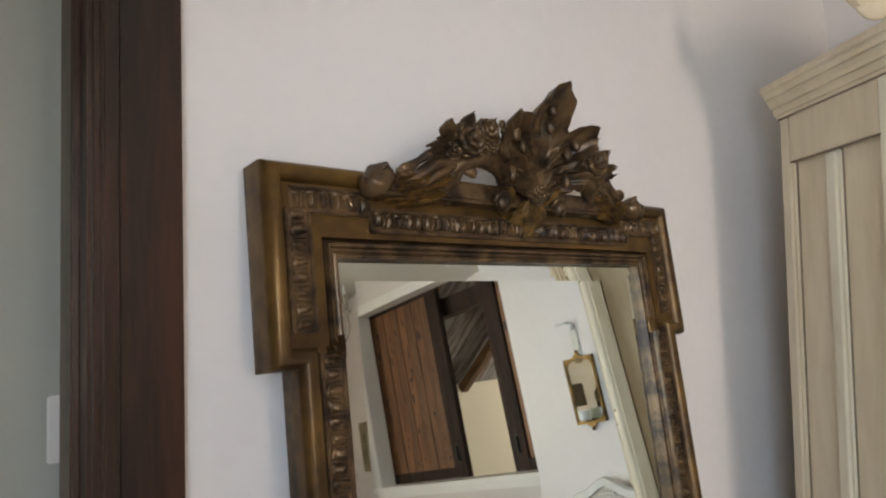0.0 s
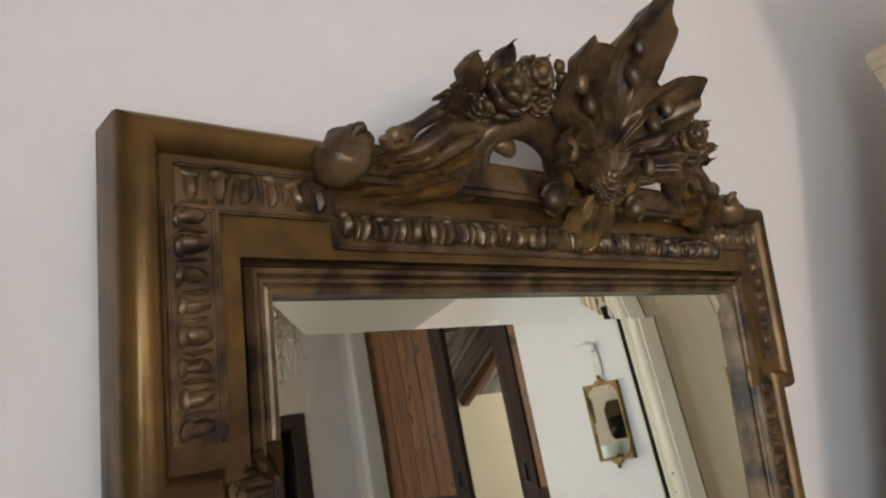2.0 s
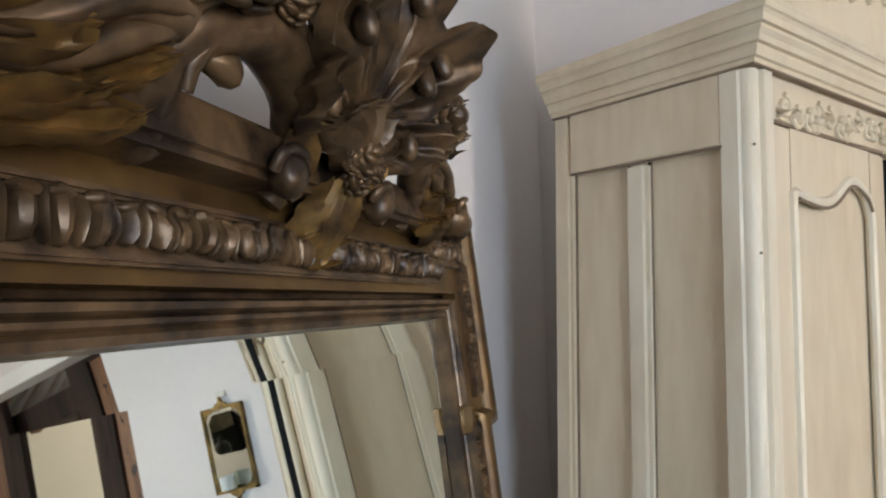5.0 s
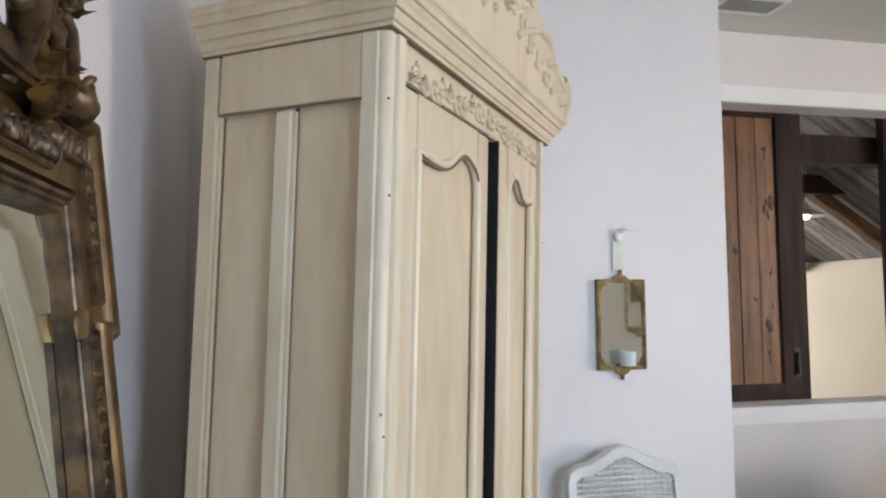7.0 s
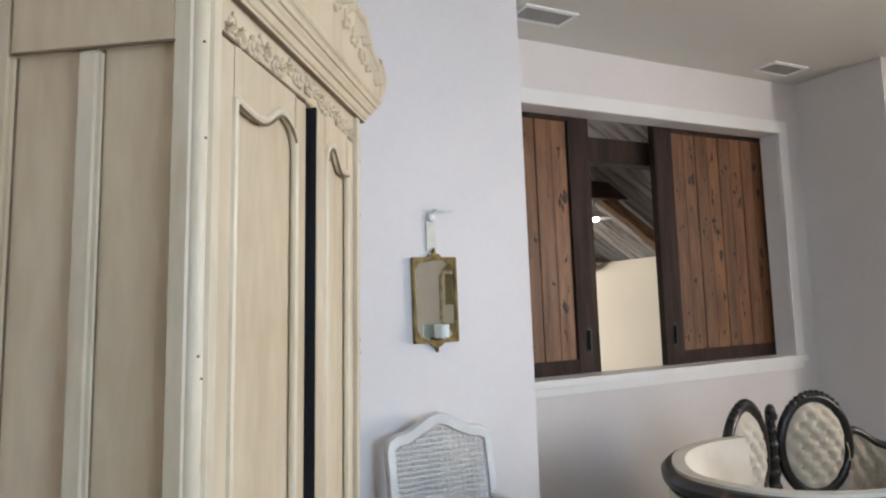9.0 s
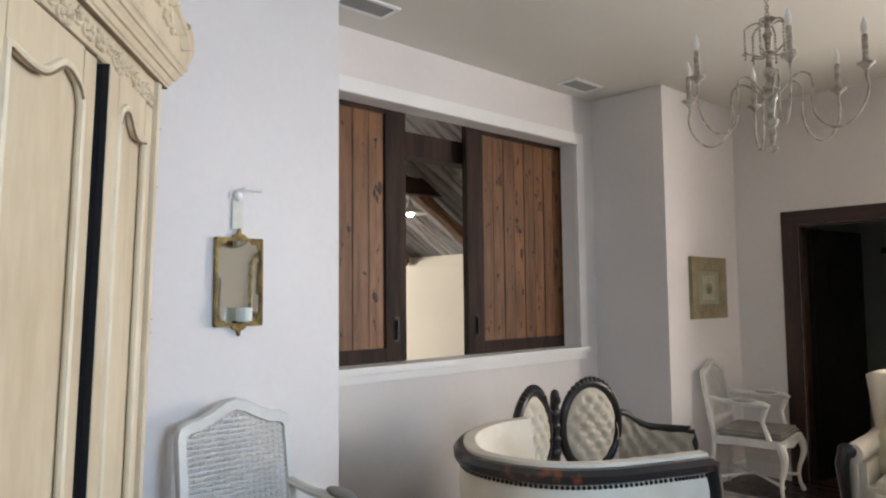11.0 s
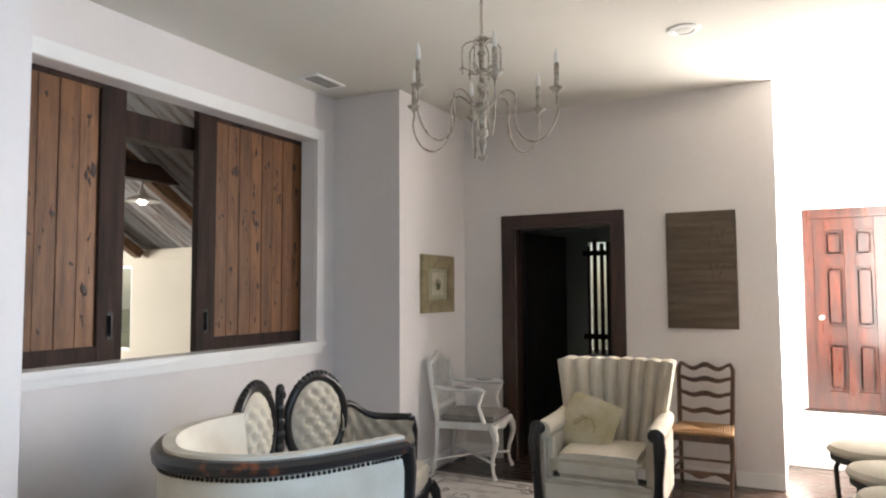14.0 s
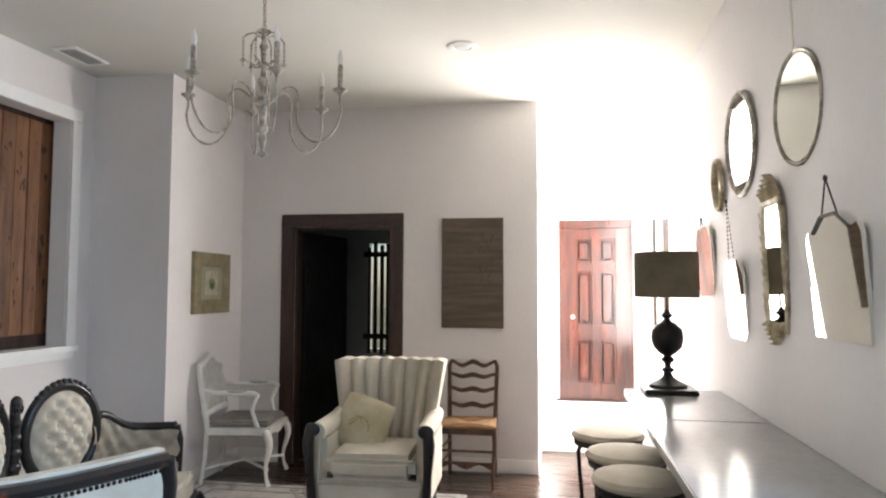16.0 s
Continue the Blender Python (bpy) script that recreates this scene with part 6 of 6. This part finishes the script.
bm = bmesh.new()
for k in range(9):
    leaf_blade(bm, (0.0, -0.0185, -0.05), (0.06 * math.sin(k * 0.7 - 2.8), -0.0185, -0.05 + 0.10 * abs(math.cos(k * 0.45 - 1.8))), 0.025, 0.001, 0.0, 1, 6)
part("painted_leaves", bm, mat("painted_green", (0.16, 0.19, 0.09), 0.8, var=0.3, scale=40), pc)
pb = thing("board_picture", pose(1.249, SOUTH, 1.624), "large weathered brown wooden board picture with faint dark marks", "picture")
part("board", boxm(-0.256, 0.256, 0.0, 0.034, -0.455, 0.455, 0.003), M_CANVAS, pb)
bm = bmesh.new()
rg3 = random.Random(5)
for k in range(16):
    u, z = -0.06 - rg3.uniform(0, 0.12), rg3.uniform(-0.1, 0.3)
    tube(bm, [(u, 0.034, z), (u + rg3.uniform(-0.03, 0.03), 0.035, z + rg3.uniform(0.02, 0.08))], 0.0025, 4)
tagged(part("faded_marks", bm, mat("faded_ink", (0.05, 0.042, 0.035), 0.8, var=0.3), pb), kind="stuff")

# ---- bar counter, stools, lamp ----
CZ, CX0, CX1, CY0, CY1 = 0.92, WEST + 0.001, 0.172, -3.01, 0.05
bc = thing("bar_counter", pose(0, 0, 0), "long grey polished counter fixed along the wall", "counter")
part("countertop", boxm(CX0, CX1, CY0, -2.052, CZ - 0.045, CZ, 0.005), M_COUNTER, bc)
part("countertop", boxm(CX0, CX1, -2.048, CY1, CZ - 0.045, CZ, 0.005), M_COUNTER, bc)
part("support", boxm(CX0, CX0 + 0.1, CY0 + 0.1, CY1 - 0.1, 0, CZ - 0.046), M_WALL, bc)
for y in (-2.9, -1.6, -0.3):
    part("bracket", boxm(CX0 + 0.1, CX1 - 0.08, y - 0.02, y + 0.02, CZ - 0.18, CZ - 0.046, 0.005), M_IRON, bc)


def stool(x, y, rot):
    s = thing("bar_stool", pose(x, y, 0, 0, 0, rot), "round cream-padded stool with black curved iron legs", "stool", "bar stools")
    part("seat_pad", lathe(bmesh.new(), [(0.02, 0.612), (0.19, 0.612), (0.206, 0.625), (0.207, 0.642), (0.195, 0.658), (0.15, 0.668), (0.06, 0.673), (0.005, 0.674)], 36), M_CREAMFAB, s, "cream padded seat")
    part("piping", tube(bmesh.new(), [Vector((0.2085 * math.cos(2 * math.pi * k / 36), 0.2085 * math.sin(2 * math.pi * k / 36), 0.637)) for k in range(37)], 0.004, 6), M_CREAMFAB, s)
    part("seat_ring", lathe(bmesh.new(), [(0.14, 0.585), (0.195, 0.585), (0.195, 0.611), (0.14, 0.611)], 32), M_IRON, s)
    for k in range(4):
        a = radians(45 + 90 * k)
        P = [(0.10, 0.59), (0.16, 0.575), (0.185, 0.52), (0.18, 0.42), (0.165, 0.25), (0.17, 0.1), (0.2, 0.0)]
        part("leg", tube(bmesh.new(), [Vector((r_ * math.cos(a), r_ * math.sin(a), z)) for r_, z in P], 0.0125, 8), M_IRON, s)
    part("foot_ring", tube(bmesh.new(), [Vector((0.168 * math.cos(2 * math.pi * k / 28), 0.168 * math.sin(2 * math.pi * k / 28), 0.22)) for k in range(29)], 0.008, 6), M_IRON, s)
    return s


s0 = stool(0.262, -3.08, 20)
copy_thing(s0, pose(0.20, -2.59, 0, 0, 0, 5))
copy_thing(s0, pose(0.19, -2.12, 0, 0, 0, 33))
lp = thing("table_lamp", pose(-0.055, -2.90, CZ), "black urn table lamp with a brown burlap drum shade", "lamp")
bm = bmesh.new()
box(bm, -0.14, 0.14, -0.14, 0.14, 0.0, 0.028, 0.006)
lathe(bm, [(0.105, 0.028), (0.10, 0.045), (0.06, 0.065), (0.03, 0.085), (0.022, 0.11), (0.034, 0.118), (0.034, 0.128), (0.018, 0.14), (0.02, 0.16), (0.036, 0.175), (0.036, 0.185), (0.02, 0.2), (0.045, 0.215), (0.078, 0.25), (0.088, 0.30), (0.082, 0.345), (0.05, 0.38), (0.03, 0.39), (0.014, 0.405), (0.034, 0.425), (0.014, 0.445), (0.006, 0.46), (0.006, 0.56)], 24)
part("urn_base", bm, M_IRON, lp, "black turned urn base")
part("shade", lathe(bmesh.new(), [(0.171, 0.525), (0.174, 0.527), (0.174, 0.773), (0.171, 0.775), (0.168, 0.773), (0.168, 0.527), (0.171, 0.525)], 40, caps=False), M_BURLAP, lp, "brown burlap drum shade")
bm = bmesh.new()
for k in range(3):
    a = k * 2.094
    tube(bm, [(0, 0, 0.74), (0.169 * math.cos(a), 0.169 * math.sin(a), 0.765)], 0.0025, 5)
tube(bm, [(0, 0, 0.55), (0, 0, 0.75)], 0.005, 6)
part("harp", bm, M_IRON, lp)

# ---- mirrors along the west wall ----


def wall_mirror(y, z, outline, frame_w, frame_d, material, label, tilt=3.0, turn=0.0):
    """A frame swept round an outline (u along the wall to the north, v up), with a mirror plate."""
    m = thing("wall_mirror", pose(WEST + 0.006, y, z, 0, 0, 90 + turn) @ pose(0, 0, 0, tilt, 0, 0), label, "mirror", "mirrors above the bar")
    pts = [(u, 0, v) for u, v in outline]
    if frame_w:
        bm = bmesh.new()
        sweep(bm, pts, [(0, 0), (0, frame_d * 0.7), (frame_w * 0.3, frame_d), (frame_w * 0.75, frame_d * 0.8), (frame_w, frame_d * 0.35), (frame_w, 0)], closed=True, up=(0, -1, 0))
        part("frame", bm, material, m)
    bm = bmesh.new()
    prism(bm, outline, -0.008 if frame_w else -0.014, 0.0)
    part("mirror_glass", bm, M_MIRROR, m, smooth=20)
    return m


def oval(ru, rv, n=40):
    return [(ru * math.cos(-2 * math.pi * k / n), rv * math.sin(-2 * math.pi * k / n)) for k in range(n)]


def chain_to(m, z0, z1, spread):
    bm = bmesh.new()
    for s in (-1, 1):
        n = 14
        for k in range(n):
            f = k / n
            ball(bm, (s * spread * (1 - f), -0.012, z0 + (z1 - z0) * f), 1, (0.004, 0.003, 0.008), 6)
    ball(bm, (0, -0.012, z1), 0.012, (1, 0.6, 1), 8)
    part("hanging_chain", bm, M_IRON, m)


mr = wall_mirror(-1.62, 2.168, oval(0.225, 0.218), 0.009, 0.014, M_SILVER, "round mirror with a thin silver edge hanging from ribbon", 2, 3)
part("ribbon", boxm(-0.007, 0.007, -0.008, -0.004, 0.21, 0.86), bpy.data.materials["pale_ribbon"], mr)
bm = bmesh.new()
tube(bm, [(u * 0.93, -0.01, v * 0.93) for u, v in oval(0.225, 0.218)] + [(0.20925, -0.01, 0)], 0.0025, 6)
part("bevel_line", bm, M_SILVER, mr)
mo = wall_mirror(-2.44, 2.205, oval(0.27, 0.262), 0.036, 0.02, M_SILVER, "round mirror in an ornate silver-grey beaded frame", 2)
bm = bmesh.new()
for k in range(64):
    a = 2 * math.pi * k / 64
    ball(bm, (0.252 * math.cos(a), -0.018, 0.244 * math.sin(a)), 1, (0.006, 0.004, 0.006), 6)
for s in (-1, 1):
    for k in range(-2, 3):
        leaf_blade(bm, (0.03 * k, -0.012, s * 0.235), (0.045 * k, -0.014, s * 0.20), 0.026, 0.006, 0.006, 1, 6)
tagged(part("beading", bm, M_SILVER, mo), kind="stuff")
ol = [(-0.13, -0.29), (-0.15, -0.2), (-0.14, 0.2), (-0.12, 0.27), (0.12, 0.27), (0.14, 0.2), (0.15, -0.2), (0.13, -0.29)]
mg = wall_mirror(-1.94, 1.60, ol, 0.036, 0.018, M_GILTSILVER, "tall narrow mirror in a pale gilded rococo frame", 2)
bm = bmesh.new()
for s in (-1, 1):
    for k in range(5):
        leaf_blade(bm, (s * 0.02 * k, -0.012, 0.26), (s * (0.012 + 0.022 * k), -0.016, 0.375 - 0.02 * k), 0.032, 0.008, 0.008, 2, 8)
        leaf_blade(bm, (s * 0.02 * k, -0.012, -0.25), (s * (0.02 + 0.025 * k), -0.016, -0.34 + 0.02 * k), 0.034, 0.008, 0.008, 2, 8)
    for k in range(9):
        leaf_blade(bm, (s * 0.125, -0.010, -0.22 + 0.05 * k), (s * 0.142, -0.012, -0.175 + 0.05 * k), 0.022, 0.004, 0.003, 1, 6)
rose(bm, (0, -0.015, 0.33), 0.035, 8)
tagged(part("rococo_carving", bm, M_GILTSILVER, mg), kind="stuff")
ol = [(-0.22, -0.206), (-0.225, 0.13), (-0.2, 0.16), (-0.15, 0.15), (-0.08, 0.19), (0, 0.205), (0.08, 0.19), (0.15, 0.15), (0.2, 0.16), (0.225, 0.13), (0.22, -0.206)]
msq = wall_mirror(-1.29, 1.53, ol, 0, 0, None, "frameless scalloped mirror hanging from a chain", 4)
bm = bmesh.new()
tube(bm, [(-0.15, -0.016, 0.15), (-0.06, -0.018, 0.2), (0.06, -0.018, 0.2), (0.15, -0.016, 0.15)], 0.006, 6)
part("metal_crest", bm, M_IRON, msq)
chain_to(msq, 0.19, 0.32, 0.07)
ol = [(-0.19, -0.16), (-0.19, 0.12), (-0.12, 0.2), (0.12, 0.2), (0.19, 0.12), (0.19, -0.16), (0.14, -0.2), (-0.14, -0.2)]
m2 = wall_mirror(-2.58, 1.44, ol, 0, 0, None, "frameless mirror with clipped corners hanging on a chain", 4)
chain_to(m2, 0.2, 0.5, 0.05)
m3 = wall_mirror(-3.30, 1.66, [(u * 1.15, v * 1.05) for u, v in ol], 0, 0, None, "frameless octagonal mirror with a metal clip", 4)
chain_to(m3, 0.2, 0.26, 0.05)
m4 = wall_mirror(-2.9, 2.07, oval(0.11, 0.15), 0.03, 0.03, M_GILTSILVER, "little oval mirror in a pale gilded frame", 3)

# ---- floor planks of the open floor and the hall ----
rp = random.Random(12)
plank_w, plank_floor = 0.092, bpy.data.objects["floor"]
plank_mesh = {}
for length in (0.6, 0.9, 1.2):
    bm = boxm(0.0006, plank_w - 0.0006, 0.0006, length - 0.0006, 0.0, 0.003, 0.0009)
    me = bpy.data.meshes.new("plank")
    bm.to_mesh(me)
    bm.free()
    me.materials.append(M_FLOOR)
    plank_mesh[length] = me
for k in range(28):
    x, y = 0.715 + k * plank_w, -4.54
    if x + plank_w > 3.28:
        break
    while y < -2.4:
        length = rp.choice((0.6, 0.9, 1.2))
        ob = bpy.data.objects.new("plank", plank_mesh[length])
        scene.collection.objects.link(ob)
        ob.parent = plank_floor
        ob.location = (x, y, 0.0005)
        y += length
